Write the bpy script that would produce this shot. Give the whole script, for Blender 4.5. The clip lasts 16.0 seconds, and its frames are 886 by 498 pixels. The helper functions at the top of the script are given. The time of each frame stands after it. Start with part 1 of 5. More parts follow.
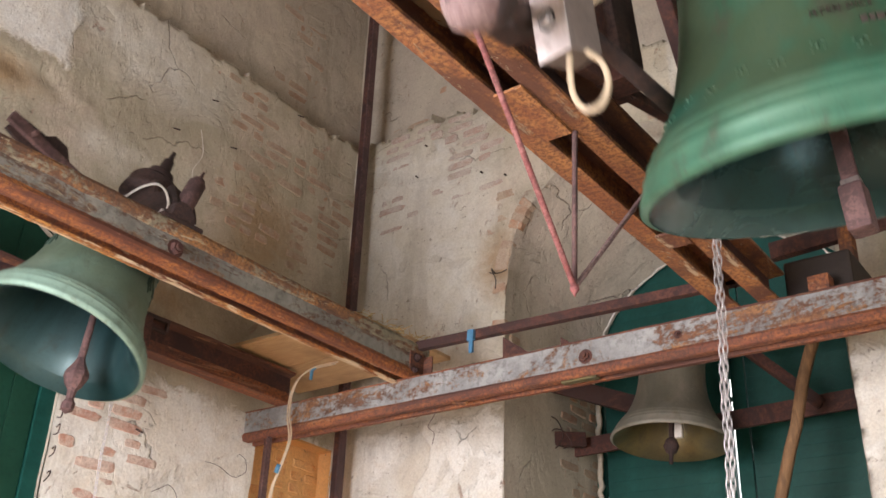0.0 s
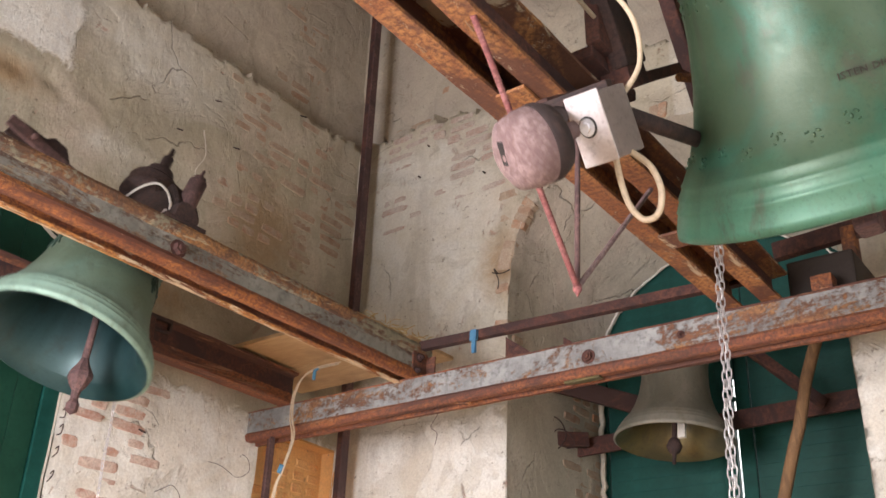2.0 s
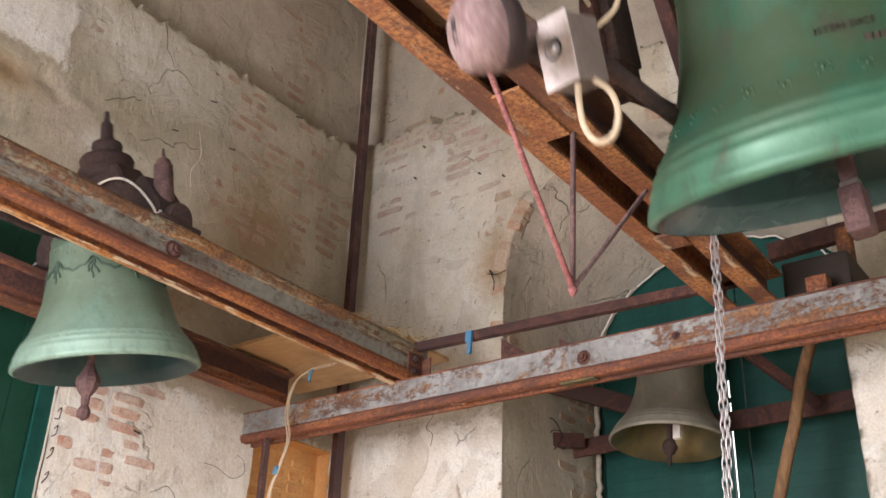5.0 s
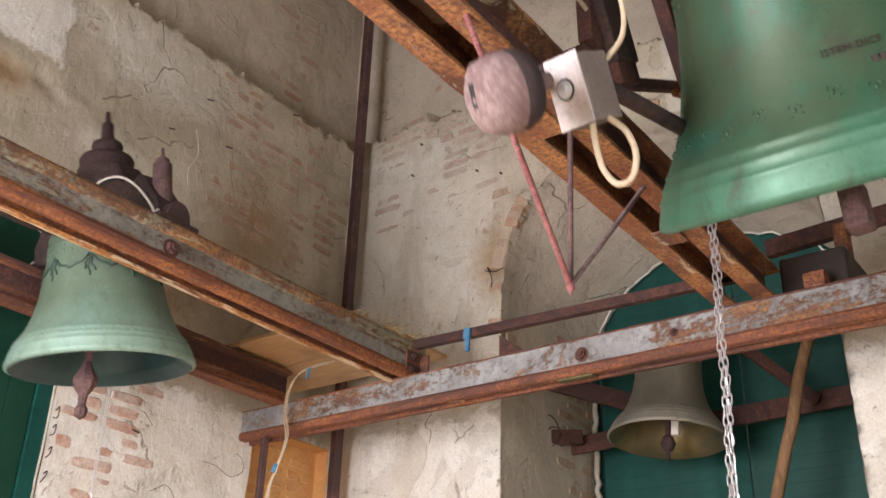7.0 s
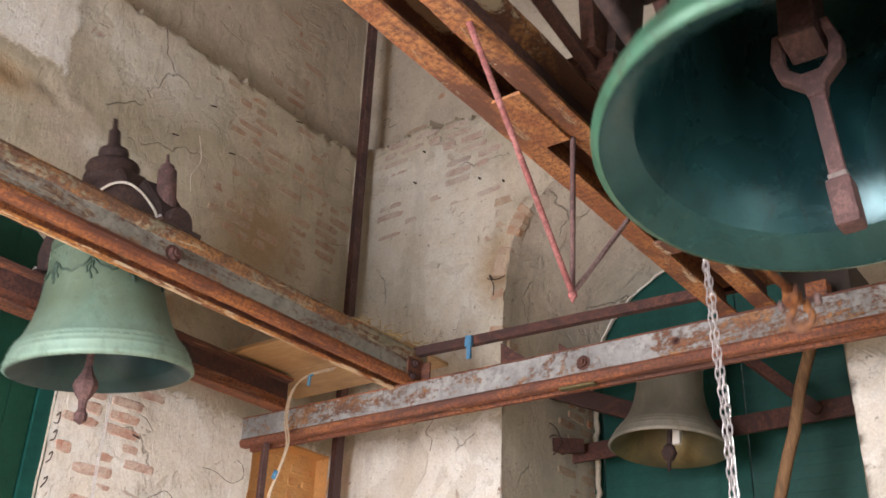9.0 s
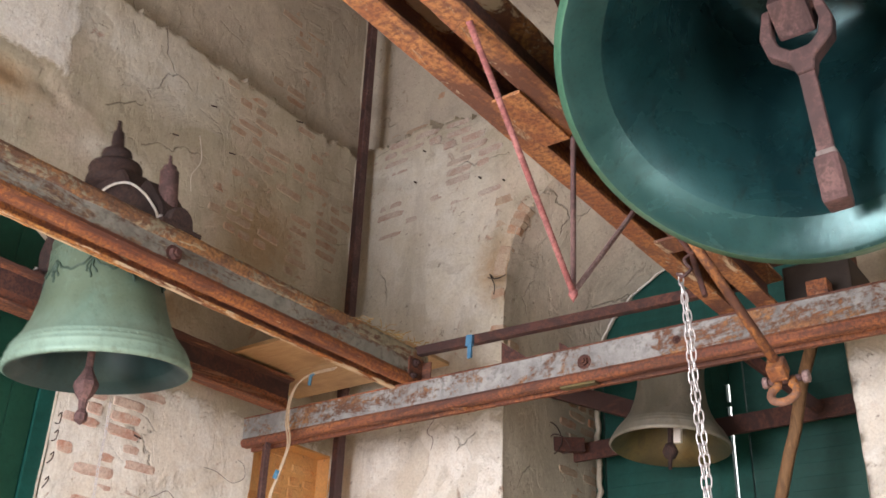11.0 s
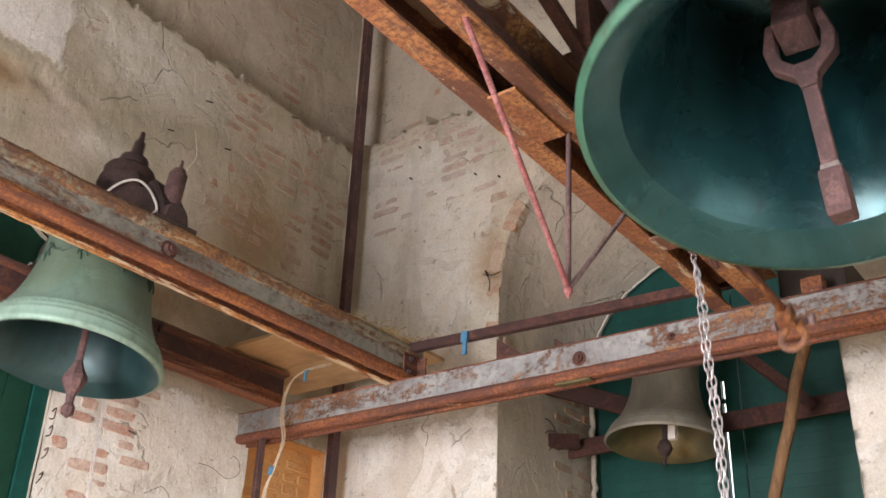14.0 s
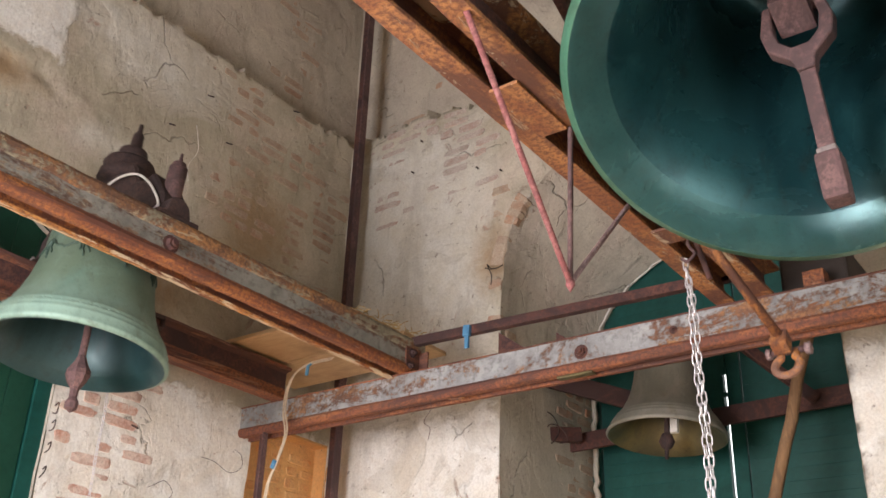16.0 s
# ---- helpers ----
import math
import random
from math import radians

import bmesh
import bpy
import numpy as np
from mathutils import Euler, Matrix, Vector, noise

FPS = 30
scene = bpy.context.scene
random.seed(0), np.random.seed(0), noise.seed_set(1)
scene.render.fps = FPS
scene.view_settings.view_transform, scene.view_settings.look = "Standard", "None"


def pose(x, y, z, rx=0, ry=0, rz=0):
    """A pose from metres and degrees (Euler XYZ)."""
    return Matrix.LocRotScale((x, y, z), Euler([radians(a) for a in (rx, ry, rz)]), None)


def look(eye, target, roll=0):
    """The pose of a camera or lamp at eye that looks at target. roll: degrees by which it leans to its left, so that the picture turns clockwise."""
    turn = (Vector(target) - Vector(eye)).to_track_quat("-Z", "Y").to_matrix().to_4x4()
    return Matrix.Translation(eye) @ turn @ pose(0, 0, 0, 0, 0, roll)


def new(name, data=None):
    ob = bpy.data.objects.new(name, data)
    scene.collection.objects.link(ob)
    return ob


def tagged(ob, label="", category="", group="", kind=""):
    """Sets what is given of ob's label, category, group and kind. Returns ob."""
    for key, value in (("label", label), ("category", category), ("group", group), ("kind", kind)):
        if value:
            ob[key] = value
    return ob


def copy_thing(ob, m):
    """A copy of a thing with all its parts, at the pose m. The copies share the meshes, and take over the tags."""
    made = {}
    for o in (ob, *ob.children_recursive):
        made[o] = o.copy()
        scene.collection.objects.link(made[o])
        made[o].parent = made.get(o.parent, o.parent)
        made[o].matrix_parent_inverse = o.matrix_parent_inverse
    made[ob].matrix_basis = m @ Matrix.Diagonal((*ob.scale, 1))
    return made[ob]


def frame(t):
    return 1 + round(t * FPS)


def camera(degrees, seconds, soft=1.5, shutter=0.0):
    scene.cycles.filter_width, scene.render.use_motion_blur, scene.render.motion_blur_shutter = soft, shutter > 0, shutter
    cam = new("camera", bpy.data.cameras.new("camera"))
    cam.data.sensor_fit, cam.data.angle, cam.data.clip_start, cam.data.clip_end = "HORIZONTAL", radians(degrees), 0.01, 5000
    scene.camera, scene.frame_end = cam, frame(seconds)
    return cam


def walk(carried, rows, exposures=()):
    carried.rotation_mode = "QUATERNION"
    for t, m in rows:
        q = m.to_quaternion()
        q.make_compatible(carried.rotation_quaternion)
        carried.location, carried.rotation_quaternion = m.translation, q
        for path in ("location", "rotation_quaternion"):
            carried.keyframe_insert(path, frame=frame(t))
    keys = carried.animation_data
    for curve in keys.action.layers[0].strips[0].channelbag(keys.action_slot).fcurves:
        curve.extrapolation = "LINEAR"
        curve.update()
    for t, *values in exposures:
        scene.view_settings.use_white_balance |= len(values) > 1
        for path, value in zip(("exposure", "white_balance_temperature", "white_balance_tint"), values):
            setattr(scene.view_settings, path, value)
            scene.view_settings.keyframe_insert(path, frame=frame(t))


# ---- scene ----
import itertools

EYE = Vector((0, 0, 1.6))
LENS = 47.08
# seconds, turn to the left of +Y, tilt up, roll (degrees)
TURNS = [
    (0, -37.330, 26.281, 2.245),
    (0.5, -37.292, 26.340, 2.231),
    (1, -37.344, 26.389, 2.211),
    (1.5, -37.468, 26.311, 2.173),
    (2, -37.501, 26.282, 2.277),
    (2.5, -37.461, 26.396, 2.359),
    (3, -37.357, 26.514, 2.365),
    (3.5, -37.255, 26.499, 2.268),
    (4, -37.243, 26.488, 2.239),
    (6.5, -37.165, 26.143, 2.066),
    (7, -37.074, 26.211, 1.878),
    (7.5, -37.011, 26.389, 1.776),
    (8, -37.103, 26.554, 2.046),
    (8.5, -37.317, 26.616, 2.351),
    (9, -37.220, 26.623, 2.295),
    (11.5, -37.264, 26.585, 2.142),
    (12, -37.215, 26.755, 2.458),
    (12.5, -37.117, 26.678, 2.426),
    (13, -37.060, 26.496, 2.325),
    (13.5, -37.002, 26.395, 2.161),
    (14, -36.951, 26.390, 2.171),
    (14.5, -36.937, 26.337, 2.164),
    (15, -36.914, 26.199, 2.162),
    (15.5, -36.956, 26.051, 1.955),
    (16, -37.054, 26.041, 2.096),
]


def camera_pose(yaw, tilt, roll):
    y, p = radians(yaw), radians(tilt)
    way = Vector((math.sin(y) * math.cos(p), math.cos(y) * math.cos(p), math.sin(p)))
    return look(EYE, EYE + way, roll)


cam = camera(LENS, 16.0, 1.6, 0.5)
walk(cam, [(t, camera_pose(a, b, c)) for t, a, b, c in TURNS], [(0, 0.0), (16, 0.0)])

# ---- light ----
world = bpy.data.worlds.new("world")
scene.world = world
world.use_nodes = True
wn = world.node_tree.nodes
sky = wn.new("ShaderNodeTexSky")
sky.sky_type, sky.sun_disc = "NISHITA", False
sky.sun_elevation, sky.sun_rotation = radians(31), radians(186)
world.node_tree.links.new(sky.outputs[0], wn["Background"].inputs[0])
wn["Background"].inputs[1].default_value = 0.12

sun = new("sun", bpy.data.lights.new("sun", "SUN"))
sun.data.energy, sun.data.angle, sun.data.color = 5.0, radians(0.5), (1.0, 0.9, 0.74)
sun.matrix_world = look((-2.9, -1.6, 2.8), (-3.35, 3.0, 0.0))


def window_light(eye, target, w, h, power, color):
    ob = new("window_light", bpy.data.lights.new("window_light", "AREA"))
    ob.data.shape, ob.data.size, ob.data.size_y = "RECTANGLE", w, h
    ob.data.energy, ob.data.color = power, color
    ob.matrix_world = look(eye, target)


# daylight in the two openings behind the camera
window_light((-2.3, -1.75, 2.1), (-2.3, 4.0, 2.5), 1.9, 2.4, 385, (1.0, 0.94, 0.97))
window_light((1.75, 0.6, 2.1), (-4.0, 2.6, 2.2), 1.9, 2.4, 75, (1.0, 0.955, 0.93))


# ---- materials ----
class Nodes:
    """A material's node tree, with short calls for the usual nodes."""

    def __init__(self, name, rough=0.8, metal=0.0):
        self.mat = bpy.data.materials.new(name)
        self.mat.use_nodes = True
        self.tree = self.mat.node_tree
        self.bsdf = self.tree.nodes["Principled BSDF"]
        self.bsdf.inputs["Roughness"].default_value = rough
        self.bsdf.inputs["Metallic"].default_value = metal
        self.coord = self.tree.nodes.new("ShaderNodeTexCoord").outputs["Object"]

    def link(self, a, b):
        self.tree.links.new(a, b)
        return b

    def put(self, socket, value):
        if hasattr(value, "links"):
            self.tree.links.new(value, socket)
        else:
            socket.default_value = value

    def scaled(self, sx, sy, sz):
        m = self.tree.nodes.new("ShaderNodeMapping")
        m.inputs["Scale"].default_value = (sx, sy, sz)
        self.link(self.coord, m.inputs[0])
        return m.outputs[0]

    def noise(self, scale, detail=6, rough=0.6, distort=0.0, vec=None):
        n = self.tree.nodes.new("ShaderNodeTexNoise")
        n.inputs["Scale"].default_value, n.inputs["Detail"].default_value = scale, detail
        n.inputs["Roughness"].default_value, n.inputs["Distortion"].default_value = rough, distort
        self.link(vec or self.coord, n.inputs["Vector"])
        return n.outputs[0]

    def cells(self, scale, feature="DISTANCE_TO_EDGE", vec=None):
        n = self.tree.nodes.new("ShaderNodeTexVoronoi")
        n.feature = feature
        n.inputs["Scale"].default_value = scale
        self.link(vec or self.coord, n.inputs["Vector"])
        return n.outputs["Distance"]

    def ramp(self, fac, *stops):
        n = self.tree.nodes.new("ShaderNodeValToRGB")
        while len(n.color_ramp.elements) < len(stops):
            n.color_ramp.elements.new(0.5)
        for e, (p, c) in zip(n.color_ramp.elements, stops):
            e.position = p
            e.color = (c, c, c, 1) if isinstance(c, (int, float)) else (*c, 1)
        self.link(fac, n.inputs[0])
        return n.outputs[0]

    def mix(self, fac, a, b, mode="MIX"):
        n = self.tree.nodes.new("ShaderNodeMix")
        n.data_type, n.blend_type = "RGBA", mode
        self.put(n.inputs["Factor"], fac)
        for key, v in ((6, a), (7, b)):
            self.put(n.inputs[key], (*v, 1) if isinstance(v, tuple) else v)
        return n.outputs[2]

    def maths(self, op, a, b):
        n = self.tree.nodes.new("ShaderNodeMath")
        n.operation = op
        self.put(n.inputs[0], a), self.put(n.inputs[1], b)
        return n.outputs[0]

    def random(self):
        return self.tree.nodes.new("ShaderNodeObjectInfo").outputs["Random"]

    def color(self, value):
        self.put(self.bsdf.inputs["Base Color"], (*value, 1) if isinstance(value, tuple) else value)

    def rough(self, value):
        self.put(self.bsdf.inputs["Roughness"], value)

    def bump(self, height, strength=0.4, distance=0.01):
        n = self.tree.nodes.new("ShaderNodeBump")
        n.inputs["Strength"].default_value, n.inputs["Distance"].default_value = strength, distance
        self.put(n.inputs["Height"], height)
        self.link(n.outputs[0], self.bsdf.inputs["Normal"])


def make_plaster(name, light, dark, stain, brickish, pink, age=1.0, coats=None):
    """Old lime plaster: soft clouds of two tones, damp runs, trowel marks, worn spots, a few flaked edges and cracks.
    coats: limewash (on the low walls with their brighter light in it), pale and ochre tones that lie where the wall's
    own coat layer says."""
    n = Nodes(name, 0.93)
    big = n.noise(0.9, 5, 0.6, 0.7)
    coat = n.noise(1.6, 9, 0.62, 0.9)
    mid = n.noise(6, 8, 0.62, 0.3)
    fine = n.noise(70, 5, 0.7)
    ragged = n.noise(5.5, 10, 0.72, 0.8)
    c = n.mix(n.ramp(big, (0.34, 0.0), (0.66, 1.0)), dark, light)
    c = n.mix(n.ramp(n.noise(1.3, 7, 0.7, 0.6), (0.48, 0.0), (0.66, 0.6)), c, pink)
    c = n.mix(n.ramp(n.noise(2.9, 8, 0.68, 0.5), (0.47, 0.0), (0.63, 0.45)), c, stain)
    if coats:
        layer = n.tree.nodes.new("ShaderNodeAttribute")
        layer.attribute_name = "coat"
        split = n.tree.nodes.new("ShaderNodeSeparateColor")
        n.link(layer.outputs["Color"], split.inputs[0])
        wash, pale, ochre = coats
        soft = n.maths("ADD", split.outputs[1], n.maths("MULTIPLY", n.maths("SUBTRACT", coat, 0.5), 1.3))
        c = n.mix(n.ramp(soft, (0.30, 0.0), (0.75, 0.9)), c, n.mix(n.ramp(mid, (0.4, 0.0), (0.65, 0.6)), pale, light))
        damp = n.maths("ADD", split.outputs[2], n.maths("MULTIPLY", n.maths("SUBTRACT", ragged, 0.5), 0.8))
        c = n.mix(n.ramp(damp, (0.38, 0.0), (0.85, 0.85)), c, ochre)
        edge = n.maths("ADD", split.outputs[0], n.maths("MULTIPLY", n.maths("SUBTRACT", ragged, 0.5), 0.75))
        white = n.ramp(edge, (0.47, 0.0), (0.56, 1.0))
        tint = n.mix(n.ramp(n.noise(2.2, 7, 0.66, 0.6), (0.42, 0.0), (0.62, 0.8)), wash, tuple(v * k for v, k in zip(wash, (0.88, 0.82, 0.74))))
        tint = n.mix(n.ramp(n.noise(13, 8, 0.7, 0.4), (0.56, 0.0), (0.70, 0.4)), tint, pink)
        c = n.mix(white, c, tint)
    under = n.ramp(coat, (0.56, 0.0), (0.585, 1.0))
    c = n.mix(n.maths("MULTIPLY", under, 0.22 * age), c, stain)
    streak = n.noise(3.5, 6, 0.65, 0.2, n.scaled(1, 1, 0.16))
    c = n.mix(n.ramp(streak, (0.54, 0.0), (0.74, 0.42)), c, (0.2, 0.165, 0.12))
    worn = n.ramp(n.noise(3.4, 10, 0.74, 0.9), (0.62, 0.0), (0.66, 0.75))
    c = n.mix(worn, c, brickish)
    warp = n.tree.nodes.new("ShaderNodeMix")
    warp.data_type, warp.blend_type = "RGBA", "ADD"
    warp.inputs[0].default_value = 0.45
    n.link(n.coord, warp.inputs[6])
    wn2 = n.tree.nodes.new("ShaderNodeTexNoise")
    wn2.inputs["Scale"].default_value, wn2.inputs["Detail"].default_value = 2.5, 6
    n.link(n.coord, wn2.inputs["Vector"])
    n.link(wn2.outputs["Color"], warp.inputs[7])
    crack = n.ramp(n.cells(1.15, vec=warp.outputs[2]), (0.0, 1.0), (0.006, 0.0))
    crack = n.maths("MULTIPLY", crack, n.ramp(n.noise(1.9, 3), (0.58, 0.0), (0.64, 1.0)))
    c = n.mix(n.maths("MULTIPLY", crack, 0.45 * age), c, (0.04, 0.032, 0.025))
    pits = n.ramp(n.noise(24, 4, 0.6), (0.66, 0.0), (0.70, 0.6))
    c = n.mix(pits, c, (0.16, 0.13, 0.1))
    c = n.mix(n.ramp(fine, (0.32, 0.22), (0.6, 0.0)), c, (0.12, 0.10, 0.075))
    n.color(c)
    trowel = n.noise(4, 9, 0.68, 0.15, n.scaled(1.0, 1.0, 0.6))
    h = n.maths("ADD", n.maths("MULTIPLY", mid, 0.5), n.maths("MULTIPLY", fine, 0.08))
    h = n.maths("ADD", h, n.maths("MULTIPLY", n.ramp(trowel, (0.44, 0.0), (0.5, 1.0), (0.62, 0.4)), 0.16))
    h = n.maths("SUBTRACT", h, n.maths("MULTIPLY", crack, 0.6))
    h = n.maths("SUBTRACT", h, n.maths("MULTIPLY", under, 0.2 * age))
    h = n.maths("SUBTRACT", h, n.maths("MULTIPLY", worn, 0.30))
    h = n.maths("SUBTRACT", h, n.maths("MULTIPLY", pits, 0.12))
    if coats:
        h = n.maths("ADD", h, n.maths("MULTIPLY", white, 0.3))
    n.bump(h, 0.85, 0.022)
    return n.mat


def make_brick(name, tones, wash):
    n = Nodes(name, 0.92)
    shift = n.tree.nodes.new("ShaderNodeVectorMath")
    n.link(n.coord, shift.inputs[0])
    n.link(n.mix(1.0, n.random(), (37.0, 53.0, 71.0), "MULTIPLY"), shift.inputs[1])
    n.coord = shift.outputs[0]
    mid, fine = n.noise(11, 7, 0.65), n.noise(90, 4, 0.7)
    c = n.ramp(n.random(), *[(i / (len(tones) - 1), t) for i, t in enumerate(tones)])
    c = n.mix(n.ramp(mid, (0.36, 0.0), (0.56, 0.9)), c, wash)
    c = n.mix(n.ramp(fine, (0.35, 0.35), (0.6, 0.0)), c, (0.12, 0.07, 0.05))
    n.color(c)
    n.bump(n.maths("ADD", mid, n.maths("MULTIPLY", fine, 0.4)), 0.8, 0.012)
    return n.mat


def make_rust(name, base, bright, dark, paint=None, cover=0.5, along=(1, 1, 1), pale=None, crust=0.575):
    """Rusted steel; paint is what is left of an old coat, over the given share; pale: flaking light crust."""
    n = Nodes(name, 0.82, 0.05)
    vec = n.scaled(*along)
    a, b, f = n.noise(8, 10, 0.74, 0.6, vec), n.noise(2.6, 9, 0.7, 0.9, vec), n.noise(60, 6, 0.75)
    c = n.mix(n.ramp(a, (0.44, 0.0), (0.56, 1.0)), base, bright)
    c = n.mix(n.ramp(b, (0.50, 0.0), (0.57, 0.9)), c, dark)
    c = n.mix(n.ramp(f, (0.44, 0.75), (0.54, 0.0)), c, dark)
    r = n.ramp(a, (0.3, 0.72), (0.7, 0.95))
    h = n.maths("ADD", a, n.maths("MULTIPLY", f, 0.5))
    if pale:
        q = n.ramp(n.noise(9, 12, 0.78, 0.6, vec), (crust, 0.0), (crust + 0.03, 1.0))
        c = n.mix(n.maths("MULTIPLY", q, 0.85), c, pale)
        h = n.maths("ADD", h, n.maths("MULTIPLY", q, 0.5))
    if paint:
        p = n.maths("ADD", n.maths("MULTIPLY", n.noise(4.2, 12, 0.78, 0.9, vec), 0.72), n.maths("MULTIPLY", n.noise(34, 8, 0.7), 0.28))
        mask = n.ramp(p, (cover - 0.03, 1.0), (cover + 0.02, 0.0))
        tint = n.mix(n.ramp(n.noise(5, 8, 0.7), (0.42, 0.0), (0.62, 1.0)), paint, tuple(v * 0.62 for v in paint))
        tint = n.mix(n.ramp(n.noise(26, 6, 0.7), (0.5, 0.0), (0.66, 0.85)), tint, tuple(v * 0.45 for v in paint))
        c = n.mix(mask, c, tint)
        h = n.maths("ADD", h, n.maths("MULTIPLY", mask, 0.7))
        r = n.mix(mask, r, (0.55, 0.55, 0.55))
    n.color(c)
    n.rough(r)
    n.bump(h, 0.7, 0.007)
    return n.mat


def make_patina(name, green, pale, brown, rough=0.5, gloss=0.35, olive=None, foot=None):
    """Weathered bronze: green salts over darker metal, run marks, dull and polished spots.
    foot: height over which the colour grows paler towards the mouth, pale salts and light from below in one, and how
    strongly."""
    n = Nodes(name, rough, gloss)
    vec = n.scaled(1, 1, 0.45)
    big, mid, fine = n.noise(2.2, 6, 0.6, 0.9, vec), n.noise(9, 9, 0.72, 0.5, vec), n.noise(80, 5, 0.7)
    c = n.mix(n.ramp(big, (0.40, 0.0), (0.60, 1.0)), green, pale)
    if olive:
        c = n.mix(n.ramp(n.noise(1.5, 7, 0.65, 0.8), (0.38, 0.0), (0.54, 0.9)), c, olive)
    if foot:
        part_z = n.tree.nodes.new("ShaderNodeSeparateXYZ")
        n.link(n.coord, part_z.inputs[0])
        z = n.maths("ADD", part_z.outputs[2], n.maths("MULTIPLY", n.maths("SUBTRACT", n.noise(4, 7, 0.65, 0.6), 0.5), 0.16))
        # paler foot, darker top: partly salts, partly the low light put into the colour
        salts_and_light = n.tree.nodes.new("ShaderNodeMapRange")
        salts_and_light.inputs[1].default_value, salts_and_light.inputs[2].default_value = foot[0], foot[1]
        salts_and_light.inputs[3].default_value, salts_and_light.inputs[4].default_value = foot[2], 0.0
        n.link(z, salts_and_light.inputs[0])
        c = n.mix(salts_and_light.outputs[0], c, foot[3])
    run = n.noise(7, 7, 0.7, 0.3, n.scaled(1, 1, 0.12))
    c = n.mix(n.ramp(run, (0.52, 0.0), (0.68, 0.5)), c, tuple(0.5 * a + 0.5 * b for a, b in zip(green, brown)))
    c = n.mix(n.ramp(mid, (0.56, 0.0), (0.66, 0.6)), c, brown)
    c = n.mix(n.ramp(n.noise(22, 8, 0.75), (0.60, 0.0), (0.68, 0.35)), c, tuple(min(1.0, v * 1.35) for v in pale))
    c = n.mix(n.ramp(fine, (0.33, 0.35), (0.46, 0.0)), c, tuple(v * 0.5 for v in green))
    n.color(c)
    n.rough(n.ramp(n.noise(3, 7, 0.65, 0.6), (0.35, max(0.12, rough - 0.14)), (0.68, rough + 0.16)))
    n.bump(n.maths("ADD", n.maths("MULTIPLY", mid, 0.6), n.maths("MULTIPLY", fine, 0.3)), 0.3, 0.006)
    return n.mat


def make_wood(name, a, b, along=(1, 1, 12), rough=0.8):
    n = Nodes(name, rough)
    vec = n.scaled(*along)
    g, m = n.noise(6, 8, 0.7, 1.2, vec), n.noise(3, 5, 0.6)
    c = n.mix(n.ramp(g, (0.35, 0.0), (0.65, 1.0)), a, b)
    c = n.mix(n.ramp(m, (0.5, 0.0), (0.72, 0.6)), c, tuple(v * 0.45 for v in a))
    n.color(c)
    n.bump(g, 0.5, 0.006)
    return n.mat


def make_paint(name, color, dark, rough=0.55, scale=5):
    n = Nodes(name, rough)
    m, f = n.noise(scale, 8, 0.65, 0.4), n.noise(60, 5, 0.7)
    c = n.mix(n.ramp(m, (0.4, 0.0), (0.66, 1.0)), color, dark)
    c = n.mix(n.ramp(f, (0.36, 0.4), (0.48, 0.0)), c, tuple(v * 0.5 for v in dark))
    n.color(c)
    n.bump(n.maths("ADD", m, n.maths("MULTIPLY", f, 0.4)), 0.3, 0.004)
    return n.mat


PLASTER = make_plaster("old_plaster", (0.60, 0.56, 0.45), (0.43, 0.39, 0.29), (0.36, 0.315, 0.235), (0.47, 0.31, 0.24), (0.62, 0.53, 0.45), 1.0,
                       ((0.84, 0.845, 0.81), (0.70, 0.69, 0.63), (0.38, 0.25, 0.13)))
PLASTER_WHITE = make_plaster("lit_edge_plaster", (0.90, 0.89, 0.87), (0.82, 0.76, 0.66), (0.68, 0.62, 0.52), (0.64, 0.47, 0.40), (0.86, 0.80, 0.75), 0.75)
# niche plaster: the warm glow that falls on it is put into the orange
PLASTER_WARM = make_plaster("warm_lit_plaster", (0.84, 0.50, 0.20), (0.74, 0.40, 0.14), (0.56, 0.31, 0.13), (0.5, 0.22, 0.1), (0.66, 0.38, 0.16))
PLASTER_UP = make_plaster("bare_upper_plaster", (0.60, 0.55, 0.45), (0.46, 0.42, 0.34), (0.35, 0.30, 0.24), (0.38, 0.28, 0.22), (0.42, 0.36, 0.31))
PLASTER_GREY = make_plaster("grey_cement_plaster", (0.64, 0.60, 0.51), (0.50, 0.47, 0.39), (0.38, 0.34, 0.28), (0.48, 0.31, 0.24), (0.62, 0.52, 0.45))
BRICK = make_brick("washed_brick", [(0.40, 0.23, 0.16), (0.44, 0.29, 0.20), (0.38, 0.26, 0.19), (0.46, 0.34, 0.25), (0.52, 0.27, 0.16)], (0.50, 0.41, 0.31))
BRICK_WASHED = make_brick("faded_pink_brick", [(0.46, 0.33, 0.28), (0.50, 0.37, 0.31), (0.42, 0.35, 0.30)], (0.58, 0.52, 0.46))
BRICK_PALE = make_brick("limewashed_brick", [(0.56, 0.29, 0.22), (0.50, 0.35, 0.29), (0.58, 0.36, 0.29), (0.55, 0.24, 0.15), (0.44, 0.32, 0.26)], (0.72, 0.60, 0.52))
# niche brick, brightened towards orange to carry the same warm glow
BRICK_RAW = make_brick("warm_lit_brick", [(0.72, 0.31, 0.10), (0.78, 0.40, 0.15), (0.66, 0.30, 0.12)], (0.80, 0.48, 0.2))
RUST = make_rust("rust_scale", (0.25, 0.095, 0.038), (0.43, 0.185, 0.06), (0.10, 0.046, 0.034), along=(1, 0.35, 1))
